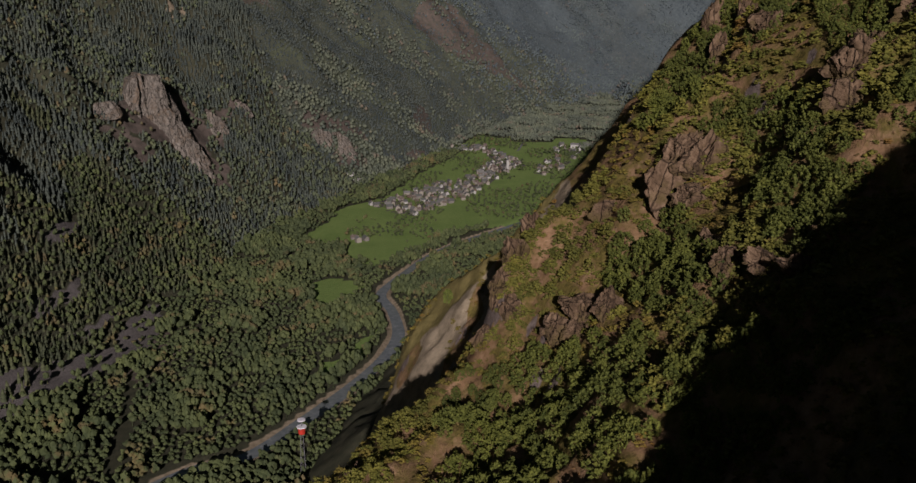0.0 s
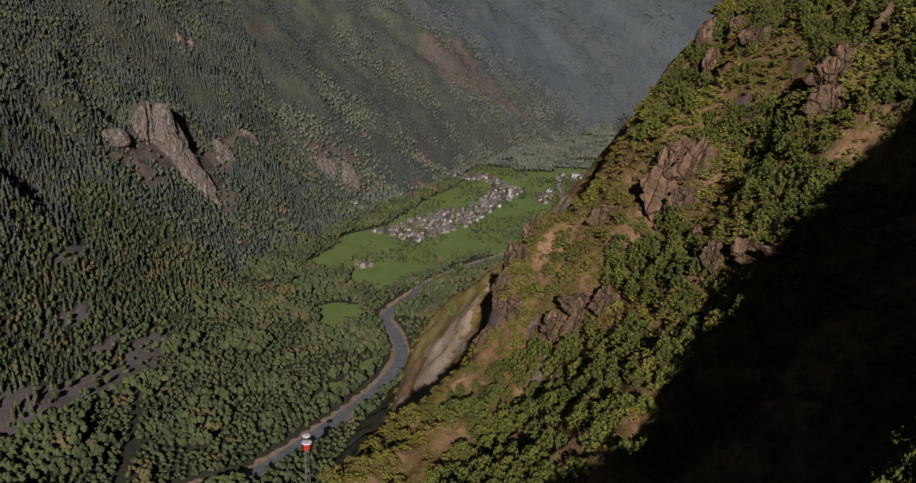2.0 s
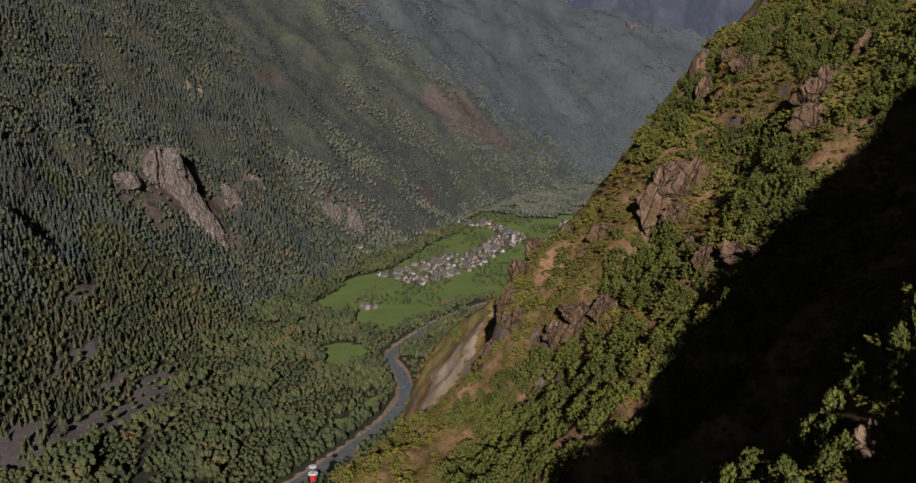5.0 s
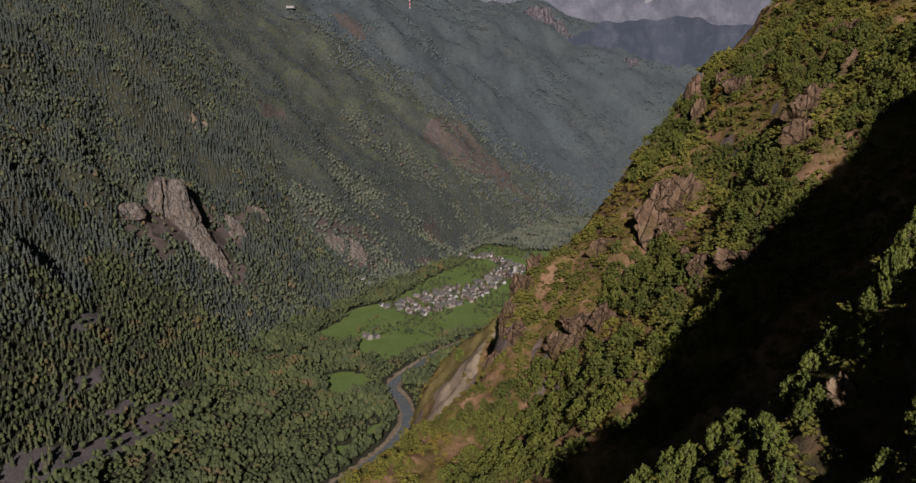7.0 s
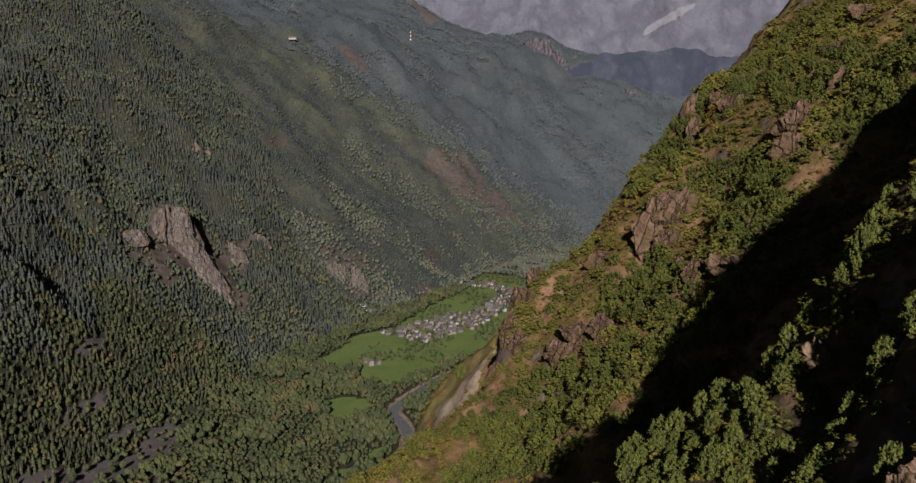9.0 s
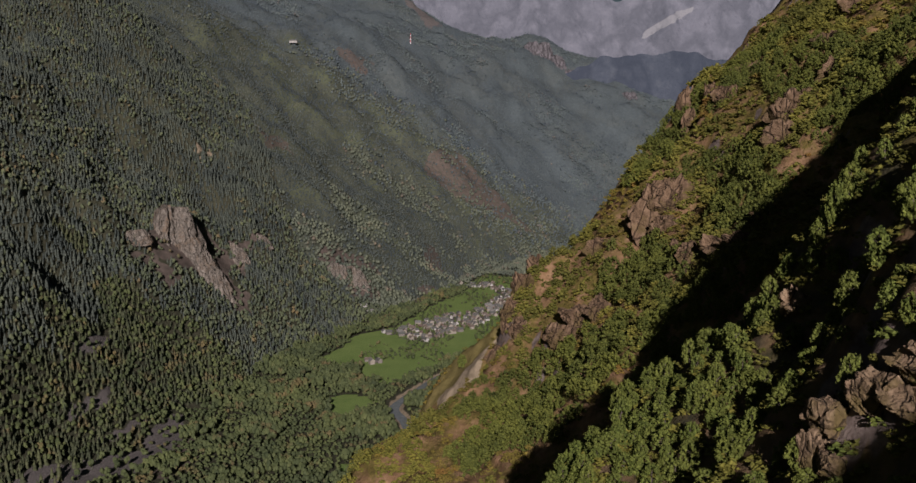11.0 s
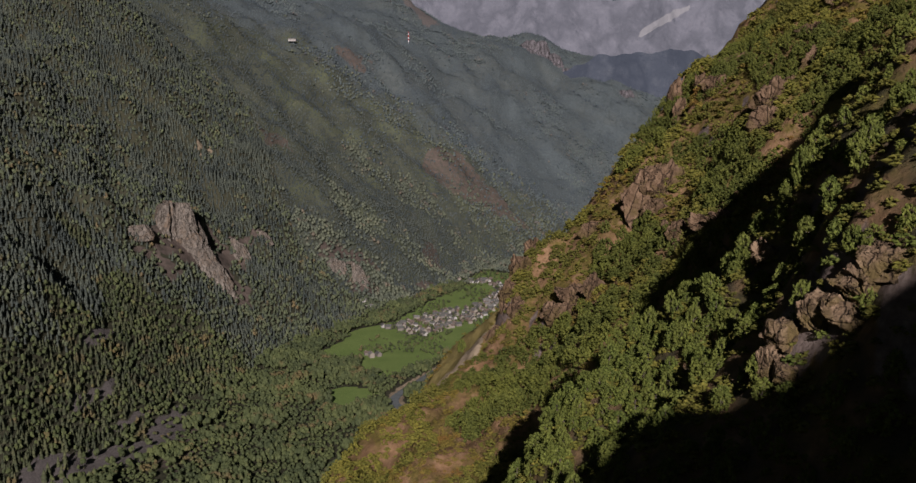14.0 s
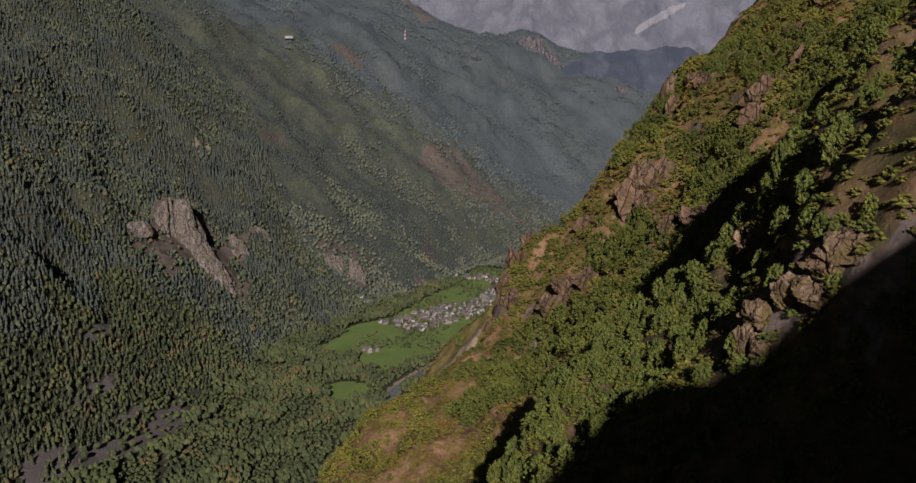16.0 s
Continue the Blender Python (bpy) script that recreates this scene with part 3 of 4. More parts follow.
def spruce(seed, sides=7, tiers=3):
    """Unit conifer: ragged skirts one above another."""
    rng = np.random.default_rng(seed)
    v, f = [], []
    for k in range(tiers):
        lo, hi = 0.06 + 0.27 * k, min(1.0, 0.50 + 0.27 * k)
        rad = 0.5 * (1 - 0.27 * k)
        b = len(v)
        for j in range(sides):
            a = 2 * np.pi * (j + 0.5 * k) / sides
            r = rad * rng.uniform(0.6, 1.12)
            v.append((r * np.cos(a), r * np.sin(a), lo + rng.uniform(-0.03, 0.05)))
        v.append((0, 0, hi))
        f += [(b + j, b + (j + 1) % sides, b + sides) for j in range(sides)]
    return np.array(v), np.array(f)


def ico(subdivide):
    bm = bmesh.new()
    bmesh.ops.create_icosphere(bm, subdivisions=subdivide, radius=1)
    bmesh.ops.triangulate(bm, faces=bm.faces)
    v = np.array([p.co[:] for p in bm.verts])
    f = np.array([[p.index for p in q.verts] for q in bm.faces])
    bm.free()
    return v, f


ICO1 = ico(1)


LUMP = (np.array([(1, 0.2, 0), (-0.2, 1, 0), (-1, -0.2, 0), (0.2, -1, 0), (0, 0, 1), (0, 0, -1)]),
        np.array([(0, 1, 4), (1, 2, 4), (2, 3, 4), (3, 0, 4), (1, 0, 5), (2, 1, 5), (3, 2, 5), (0, 3, 5)]))


def round_tree(seed, clumps=4):
    """Unit broadleaf tree for the distance: a few uneven clumps on a short stem."""
    rng = np.random.default_rng(seed)
    v, f, base = [], [], 0
    for k in range(clumps):
        a = 2 * np.pi * (k + rng.uniform(0, 0.6)) / clumps
        c = np.array([0.22 * np.cos(a), 0.22 * np.sin(a), rng.uniform(0.45, 0.72)]) if k else np.array([0, 0, 0.72])
        r = rng.uniform(0.22, 0.32)
        p = ICO1[0] * rng.uniform(0.72, 1.2, (len(ICO1[0]), 1)) * np.array([r, r, r * 0.95]) + c
        v.append(p)
        f.append(ICO1[1] + base)
        base += len(p)
    v.append(np.array([(-0.03, 0, 0), (0.03, 0.02, 0), (0, 0, 0.6)]))
    f.append(np.array([(0, 1, 2)]) + base)
    return np.concatenate(v), np.concatenate(f)


def clear_of(x, y, z):
    """Where woods may stand on the far side and the valley floor."""
    m, _ = cover(x, y, z)
    bare = (m["meadow"] > 0.5) | (m["stone"] > 0.5) | (np.abs(from_line(x, y, RIVER)) < 16) | ((m["pale"] > 0.5) & (y > 2000))
    bare &= ~((np.abs(from_line(x, y, RIVER)) > 9) & (y > 1560) & (y < 1690) & (m["meadow"] < 0.5))
    bare |= (m["crag"] > 0.5) & (fbm(x, y, 14, 2, 87) > -0.3)
    bare |= (np.abs(from_line(x, y, [(-330, 880), (-352, 1000), (-385, 1130)])) < 5) | (np.abs(from_line(x, y, [(-420, 1380), (-330, 1500), (-250, 1640)])) < 6)
    bare &= ~((m["stone"] > 0.5) & (y < 1500) & (vnoise(x * 3.1, y * 3.3, 9) > 0.42))
    return ~bare, m["russet"] > 0.5


SPRUCES = [spruce(s) for s in range(6)]
ROUND = [round_tree(40 + s, 3) for s in range(6)]
SMALL_ROUND = [round_tree(60 + s, 2) for s in range(4)]

# conifers of the wooded side
x, y, rng = scatter(-1400, 150, 900, 2780, 7.0, 101)
z = land(x, y)
keep = (x > -0.50 * (y + 260)) & (z > 7) & (from_line(x, y, LEFT_FOOT) > -5) & (z < 860) & (y < spruce_line(x) + 60 * fbm(x, y, 90, 2, 88))
x, y, z = x[keep], y[keep], z[keep]
ok, russet = clear_of(x, y, z)
leafy = 0.6 * fbm(x, y, 130, 3, 91) + np.interp(z, [0, 120, 300], [0.5, 0.2, -0.15])
r = rng.uniform(0, 1, len(x))
con = ok & (leafy < 0.22 + 1.5 * (r - 0.5)) & ~(russet & (r > 0.25))
h = rng.uniform(10, 17, len(x)) * (1 + 0.25 * fbm(x, y, 70, 2, 97))
# lower trees get the darker tone without haze in its colour
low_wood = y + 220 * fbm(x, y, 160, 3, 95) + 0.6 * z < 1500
for name, some, needles, words in (("pine_forest", con & low_wood, LOW_CONIFER, "dense green conifer forest low on the valley side"), ("conifer_forest", con & ~low_wood, CONIFER, "dense dark spruce forest covering the steep valley side")):
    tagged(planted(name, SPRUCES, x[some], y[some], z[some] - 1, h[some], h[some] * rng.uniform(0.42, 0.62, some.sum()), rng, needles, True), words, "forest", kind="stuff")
br = ok & ~con & ~(russet & (r < 0.75))
h = rng.uniform(9, 15, len(x))
for some, leaves in ((br & low_wood, BROAD), (br & ~low_wood, MIXED)):
    tagged(planted("mixed_forest", SMALL_ROUND, x[some], y[some], z[some] - 1, h[some], h[some] * rng.uniform(0.6, 0.85, some.sum()), rng, leaves), "green broadleaf trees mixed into the valley side forest", "forest", kind="stuff")

# broadleaf woods on the floor
x, y, rng = scatter(-560, 760, 820, 3650, 7.8, 103)
z = land(x, y)
keep = (z < 9) & (x > -0.50 * (y + 260)) & (y < 3650) & (x < 0.30 * y - 250)
x, y, z = x[keep], y[keep], z[keep]
ok, _ = clear_of(x, y, z)
x, y, z = x[ok], y[ok], z[ok]
wx, wy = x + 14 * fbm(x, y, 50, 2, 94), y + 14 * fbm(x, y, 50, 2, 93)
h = rng.uniform(9, 14, len(x)) * (0.6 + 1.1 * lattice(np.floor(wx / 52), np.floor(wy / 70), 71) ** 1.5) * (1 + 0.2 * fbm(x, y, 25, 2, 96))
wide = np.clip(h * rng.uniform(0.62, 0.95, len(x)), 7.5, 13)
for some, leaves, words in ((y < 2550, BROAD, "green broadleaf woods on the valley floor beside the river"), (y >= 2550, MID_WOOD, "haze-tinted broadleaf woods at the far end of the valley floor")):
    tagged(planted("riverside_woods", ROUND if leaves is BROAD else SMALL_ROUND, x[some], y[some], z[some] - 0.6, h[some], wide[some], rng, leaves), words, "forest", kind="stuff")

# far woods, in two bands, haze mixed into their colours, the second bluer
FAR_CONES = [spruce(80 + k, 5, 1) for k in range(4)]
FAR_CLUMPS = [(LUMP[0] * np.random.default_rng(90 + k).uniform(0.7, 1.1, (6, 1)) * (0.45, 0.45, 0.5) + (0, 0, 0.5), LUMP[1]) for k in range(4)]
for y0, y1, gap, lo, hi, seed, leaves, needles in ((2120, 3750, 7.8, 10, 17, 107, MID_WOOD, MID_CONIFER), (2750, 4950, 8.6, 8, 14, 109, HAZE_WOOD, HAZE_CONIFER)):
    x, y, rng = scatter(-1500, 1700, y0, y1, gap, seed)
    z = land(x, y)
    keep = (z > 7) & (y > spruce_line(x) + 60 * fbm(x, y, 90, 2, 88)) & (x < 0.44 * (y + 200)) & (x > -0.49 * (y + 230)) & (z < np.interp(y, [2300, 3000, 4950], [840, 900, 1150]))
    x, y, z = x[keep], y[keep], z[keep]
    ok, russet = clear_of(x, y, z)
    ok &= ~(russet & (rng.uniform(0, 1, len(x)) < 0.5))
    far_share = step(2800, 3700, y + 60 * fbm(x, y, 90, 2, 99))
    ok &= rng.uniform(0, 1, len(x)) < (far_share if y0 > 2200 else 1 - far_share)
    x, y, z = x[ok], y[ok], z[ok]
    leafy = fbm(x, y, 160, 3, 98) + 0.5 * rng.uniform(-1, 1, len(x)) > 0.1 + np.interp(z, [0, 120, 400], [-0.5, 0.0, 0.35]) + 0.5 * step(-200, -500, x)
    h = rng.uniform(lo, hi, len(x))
    tagged(planted("far_conifers", FAR_CONES, x[~leafy], y[~leafy], z[~leafy] - 1, h[~leafy], h[~leafy] * 0.52, rng, needles, True), "distant conifer woods with a grey-green haze tint on the mountainside", "forest", kind="stuff")
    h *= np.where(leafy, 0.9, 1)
    tagged(planted("far_woods", FAR_CLUMPS, x[leafy], y[leafy], z[leafy] - 2, h[leafy], h[leafy] * 0.95, rng, leaves, True), "distant mixed woods with a grey-green haze tint on the mountainside", "forest", kind="stuff")


# ---------------------------------------------------------------- trees and shrubs of the near slopes
def leafy_crown(seed, lobes, cards, lobe, card, low=0.12, wide=0.36, top=0.9, slim=1.0):
    """Unit crown: solid leafy lobes set all over an uneven dome, each clad in small tilted leaf sprays. Triangles."""
    rng = np.random.default_rng(seed)
    v, f, base = [], [], 0
    lean = rng.uniform(-0.06, 0.06, 2)
    for k in range(lobes):
        up = (k + rng.uniform(0.2, 0.8)) / lobes
        a = 2.4 * k + rng.uniform(-0.5, 0.5)
        reach = wide * np.sqrt(max(0.04, 1 - np.abs(1.75 * up - 0.68) ** 2)) ** slim * rng.uniform(0.55, 1.12)
        c = np.array([reach * np.cos(a) + lean[0] * up, reach * np.sin(a) + lean[1] * up, low + (top - low) * up])
        r = lobe * rng.uniform(0.7, 1.3) * (1.12 - 0.3 * up)
        v.append(LUMP[0] * rng.uniform(0.7, 1.15, (6, 1)) * (r, r, r * 0.85) + c)
        f.append(LUMP[1] + base)
        base += 6
        if not cards:
            continue
        d = rng.normal(0, 1, (cards, 3))
        d[:, 2] = d[:, 2] * 0.9 + 0.3
        d /= np.linalg.norm(d, axis=1)[:, None]
        p = c + d * r * rng.uniform(0.7, 1.55, (cards, 1))
        n = d + rng.normal(0, 0.5, (cards, 3))
        n /= np.linalg.norm(n, axis=1)[:, None]
        t = np.cross(n, rng.normal(0, 1, (cards, 3)))
        t /= np.linalg.norm(t, axis=1)[:, None] + 1e-9
        b = np.cross(n, t)
        s = card * rng.uniform(0.6, 1.3, (cards, 1))
        q = np.stack([p - t * s, p + b * s * 0.75 + n * s * 0.3, p + t * s, p - b * s * 0.75 + n * s * 0.25], 1).reshape(-1, 3)
        i = np.arange(cards)[:, None] * 4 + base
        v.append(q)
        f.append(np.concatenate([i + [0, 1, 2], i + [0, 2, 3]]))
        base += cards * 4
    return np.concatenate(v), np.concatenate(f)


def tube(points, radii, sides=6):
    """A tapered, bent limb."""
    v, f = [], []
    for k, (p, r) in enumerate(zip(points, radii)):
        for j in range(sides):
            a = 2 * np.pi * j / sides
            v.append((p[0] + r * np.cos(a), p[1] + r * np.sin(a), p[2] + 0.2 * r * np.cos(a)))
    for k in range(len(points) - 1):
        for j in range(sides):
            a, b = k * sides + j, k * sides + (j + 1) % sides
            f += [(a, b, b + sides), (a, b + sides, a + sides)]
    return np.array(v), np.array(f)


def trunk_shape(seed):
    """Unit trunk with four limbs."""
    rng = np.random.default_rng(seed)
    bend = rng.uniform(-0.05, 0.05, 2)
    v, f = tube([(0, 0, -0.08), (bend[0], bend[1], 0.25), (0, 0, 0.55), (-bend[0], bend[1], 0.85)], [0.035, 0.026, 0.018, 0.006])
    vs, fs, base = [v], [f], len(v)
    for k in range(4):
        a = k * 1.7 + rng.uniform(0, 0.5)
        z0 = 0.25 + 0.1 * k
        c, s = np.cos(a), np.sin(a)
        v, f = tube([(0, 0, z0), (0.13 * c, 0.13 * s, z0 + 0.1), (0.28 * c, 0.28 * s, z0 + 0.2)], [0.016, 0.011, 0.004], 5)
        vs.append(v)
        fs.append(f + base)
        base += len(v)
    return np.concatenate(vs), np.concatenate(fs)


def oak_tree(seed, tall, wide):
    root = new("oak_tree")
    v, f = leafy_crown(seed, 52, 11, 0.082, 0.046, low=0.12, wide=0.42, slim=0.8)
    crown = new("crown", mesh_of("crown", v * (wide, wide, tall), f, LEAF))
    v, f = trunk_shape(seed)
    trunk = new("trunk", mesh_of("trunk", v * (wide, wide, tall), f, BARK, True))
    crown.parent = trunk.parent = root
    return tagged(root, "leafy green oak tree rooted on the steep rocky slope", "tree", "oaks on the near rib")


def stands(x, y, z, shots):
    """Leaves room round the given spots."""
    ok = np.ones(len(x), bool)
    for px, py, r in shots:
        ok &= np.hypot(x - px, y - py) > r
    return ok


BARE = [(46, 36, 1.6), (49, 29, 2), (53, 23, 2), (43, 31, 1.4), (60, 92, 2.2), (57, 89, 2)]
# single oaks on the rib that passes nearest
models = [oak_tree(200 + s, tall, wide) for s, (tall, wide) in enumerate([(6.4, 4.2), (5.4, 4.4), (7.4, 4.4), (4.6, 3.8), (6.0, 5.0)])]
x, y, rng = scatter(-14, 120, -30, 128, 3.7, 211)
z = land(x, y)
dense = (x < 47) & (y > 54) & (y < 118)
ridge = ((np.abs(y - 101) < 9) | (np.abs(y - 58) < 8)) & (x >= 50)
flank = (y < 47) & (y > -26)
r = rng.uniform(0, 1, len(x))
ok = (z > 328) & (z < 490) & stands(x, y, z, BARE) & ((dense & (r < 0.95)) | (ridge & (r < 0.55)) | (flank & (r < 0.4)) | (r < 0.06))
near_first = np.argsort(np.hypot(x[ok] - 38, y[ok] - 70))
placed = 0
for px, py, pz in zip(x[ok][near_first], y[ok][near_first], z[ok][near_first]):
    big = rng.uniform(0.55, 0.95)
    m = pose(px, py, pz - 0.3, rng.uniform(-6, 6), rng.uniform(-10, 4), rng.uniform(0, 360))
    if placed < len(models):
        models[placed].matrix_basis = m
    elif placed < 300:
        copy_thing(models[int(rng.integers(0, len(models)))], m).scale = (big * 1.1, big * 1.1, big * rng.uniform(0.85, 1.1))
    placed += 1
rest = near_first[300:]
for qx, qy, size in ((72, 104, 1.5), (68, 100, 1.5), (64, 99, 1.3), (62, 95, 1.2), (75, 107, 1.3), (66, 103, 1.2), (55, 57, 1.3), (58, 54, 1.4), (62, 52, 1.5), (52, 60, 1.2)):
    copy_thing(models[int(rng.integers(0, len(models)))], pose(qx, qy, float(land(qx, qy)) - 0.3, 0, 0, rng.uniform(0, 360))).scale = (size * 0.7, size * 0.7, size * 0.9)

LIGHT_CROWNS = [leafy_crown(300 + s, 17, 6, 0.125, 0.06, 0.14, 0.38) for s in range(5)]
SHRUBS = [leafy_crown(320 + s, 7, 4, 0.19, 0.10, 0.16, 0.36, 0.72) for s in range(6)]
TUFTS = [leafy_crown(340 + s, 2, 6, 0.16, 0.2, 0.2, 0.3, 0.6) for s in range(4)]

RIB_CROWNS = [leafy_crown(310 + s, 34, 8, 0.095, 0.05, 0.12, 0.42, slim=0.8) for s in range(5)]
x, y, z = x[ok][rest], y[ok][rest], z[ok][rest]
if len(x):
    h = rng.uniform(3.5, 6, len(x))
    tagged(planted("rib_trees", RIB_CROWNS, x, y, z - 0.4, h, h * rng.uniform(0.6, 0.8, len(x)), rng, LEAF), "more green oaks along the near rib", "trees", kind="stuff")

# the far spur: woods where it is moist, shrubs elsewhere, bare grass between
COPSES = [[(-3, 423), (23, 412), (49, 369), (64, 338), (58, 274), (36, 240), (-7, 290), (-10, 374)], [(58, 413), (69, 420), (86, 387), (84, 318), (73, 303), (64, 370)],
          [(123, 433), (133, 361), (123, 312), (108, 275), (98, 296), (101, 338), (114, 408)], [(149, 445), (175, 435), (190, 400), (160, 360), (151, 385), (148, 415)], [(88, 478), (104, 522), (122, 545), (138, 540), (126, 480), (108, 456)],
          [(126, 445), (146, 450), (165, 470), (190, 520), (160, 540), (140, 490)], [(136, 300), (146, 345), (160, 360), (200, 380), (215, 340), (170, 290)], [(104, 440), (116, 452), (123, 440), (112, 415)],
          [(64, 290), (76, 300), (100, 250), (84, 225), (50, 240)]]
SOIL = [(140, 405, 7), (133, 420, 5), (-24, 385, 6), (-20, 345, 6), (108, 400, 3), (-30, 300, 9), (-48, 320, 7), (70, 470, 4)]
x, y, rng = scatter(-105, 330, 172, 640, 3.7, 221)
z = land(x, y)
masks_here, steep = cover(x, y, z)
keep = (z > 215) & (x < 0.52 * (y + 160)) & (masks_here["rock"] + masks_here["pale"] < 0.5) & (from_line(x, y, CREST) < 60) & stands(x, y, z, SOIL)
x, y, z = x[keep], y[keep], z[keep]
damp = fbm(x, y * 0.35, 26, 3, 231) + 0.2 * step(60, 160, x) + 0.6 * step(110, 125, x) * step(375, 360, y) + 0.2 * step(95, 120, x) * step(425, 440, y) + 0.35 * np.exp(-((from_line(x, y, CREST) - 4) / 14) ** 2)
r = rng.uniform(0, 1, len(x))
wooded = np.zeros(len(x), bool)
for m in COPSES:
    wooded |= patch(x, y, m, 7, 20)
tree = ~wooded & (damp > 0.16) & (r < 0.30)
h = rng.uniform(3.5, 7.5, len(x))
tagged(planted("slope_trees", LIGHT_CROWNS, x[tree], y[tree], z[tree] - 0.5, h[tree], h[tree] * rng.uniform(0.9, 1.25, tree.sum()), rng, SLOPE_LEAF), "green scrub oaks on the sunlit mountain spur", "trees", kind="stuff")
low = ~tree & ~wooded & (damp > -0.75 + 0.7 * (r - 0.5)) & (r < 0.94)
h = rng.uniform(1.0, 3.0, len(x)) * (1 + 0.5 * np.clip(damp + 0.3, 0, 1.4)) * (1 + 0.35 * step(60, 110, x))
fresh = damp + 0.8 * (rng.uniform(0, 1, len(x)) - 0.5) > 0.0
for some, leaves, words in ((low & fresh, SLOPE_LEAF, "green shrubs in the damper folds of the spur"), (low & ~fresh, SHRUB, "olive and yellowing shrubs on the dry grassy spur")):
    tagged(planted("slope_shrubs", SHRUBS, x[some], y[some], z[some] - 0.3, h[some], h[some] * rng.uniform(1.3, 1.9, some.sum()), rng, leaves), words, "shrubs", kind="stuff")
BIG_CROWNS = [leafy_crown(360 + s, 32, 8, 0.095, 0.048, 0.12, 0.40) for s in range(6)]
x, y, rng = scatter(-20, 200, 220, 600, 5.2, 225)
wooded = np.zeros(len(x), bool)
for m in COPSES:
    wooded |= patch(x, y, m, 7, 20)
wooded &= (rng.uniform(0, 1, len(x)) < np.where(x < 60, 0.66, 1.0)) & (from_line(x, y, CREST) < 40)
x, y = x[wooded], y[wooded]
h = rng.uniform(5.0, 9.5, len(x))
tagged(planted("slope_copses", BIG_CROWNS, x, y, land(x, y) - 0.5, h, h * rng.uniform(0.8, 1.05, len(x)), rng, COPSE_LEAF), "copses of full round oaks on the sunlit spur", "trees", kind="stuff")
x, y, rng = scatter(-95, 280, 190, 620, 4.0, 241)
z = land(x, y)
keep = (z > 225) & (x < 0.48 * (y + 150)) & (fbm(x, y * 0.4, 16, 3, 243) > -0.25) & (from_line(x, y, CREST) < 18)
x, y, z = x[keep], y[keep], z[keep]
h = rng.uniform(0.4, 1.2, len(x))
tagged(planted("grass_tufts", TUFTS, x, y, z - 0.1, h, h * 2.0, rng, DRY_TUFT), "tufts of dry grass and heath on the spur", "grass", kind="stuff")
x, y, rng = scatter(-75, 60, 540, 720, 6.0, 245)
z = land(x, y)
keep = (z > 130) & (fbm(x, y, 30, 3, 247) + 0.7 * step(640, 665, y + 0.25 * x) > 0.2)
x, y, z = x[keep], y[keep], z[keep]
h = rng.uniform(1.2, 3.6, len(x))
tagged(planted("cliff_shrubs", SHRUBS, x, y, z - 0.3, h, h * 1.7, rng, SHRUB), "low yellow-green shrubs on top of the pale cliff", "shrubs", kind="stuff")

lone = copy_thing(models[2], pose(-7, 664, float(land(-7, 664)) - 0.4))
lone.scale = (1.7, 1.7, 1.6)
tagged(lone, "lone dark green tree on the grassy top of the pale cliff", "tree", "trees of the cliff")

# undergrowth of the rib and of the shaded flanks beside it
x, y, rng = scatter(-40, 140, -45, 135, 2.9, 251)
z = land(x, y)
keep = (z > 300) & (x - 0.48 * (y + 160) < 25) & stands(x, y, z, BARE)
x, y, z = x[keep], y[keep], z[keep]
h = rng.uniform(1.2, 2.8, len(x))
tagged(planted("undergrowth", SHRUBS, x, y, z - 0.3, h, h * rng.uniform(1.2, 1.8, len(x)), rng, SLOPE_LEAF), "green undergrowth between the oaks of the near rib", "shrubs", kind="stuff")


# ---------------------------------------------------------------- rocks
ICO4, ICO5 = ico(4), ico(5)


def cracked(seed, shape, cells, tallness=1.0, level=4):
    """A fractured rock: an ellipsoid broken into facets that stand in and out, with cracks between them."""
    rng = np.random.default_rng(seed)
    v, f = ICO5 if level == 5 else ICO4
    seeds = rng.normal(0, 1, (cells, 3))
    seeds /= np.linalg.norm(seeds, axis=1)[:, None]
    stretch = np.array([1, 1, 1 / tallness])
    d = np.linalg.norm((v * stretch)[:, None] - (seeds * stretch)[None], axis=2)
    order = np.sort(d, axis=1)
    cell = np.argmin(d, axis=1)
    gap = np.clip((order[:, 1] - order[:, 0]) / 0.07, 0, 1)
    out = rng.uniform(0.66, 1.1, cells)[cell] * (0.8 + 0.2 * gap)
    facet = 1 / np.clip((v * seeds[cell]).sum(1), 0.6, 1)
    strata = 1 + 0.035 * np.sign(np.sin(v[:, 2] * rng.uniform(9, 14) + 2.2 * v[:, 0] + 1.3 * vnoise(v[:, 0] * 3, v[:, 1] * 3, seed)))
    rough = strata + 0.05 * vnoise(v[:, 0] * 9 + v[:, 2] * 4, v[:, 1] * 9 - v[:, 2] * 7, seed)
    return v * (out * facet * rough)[:, None] * np.array(shape) * 0.5, f


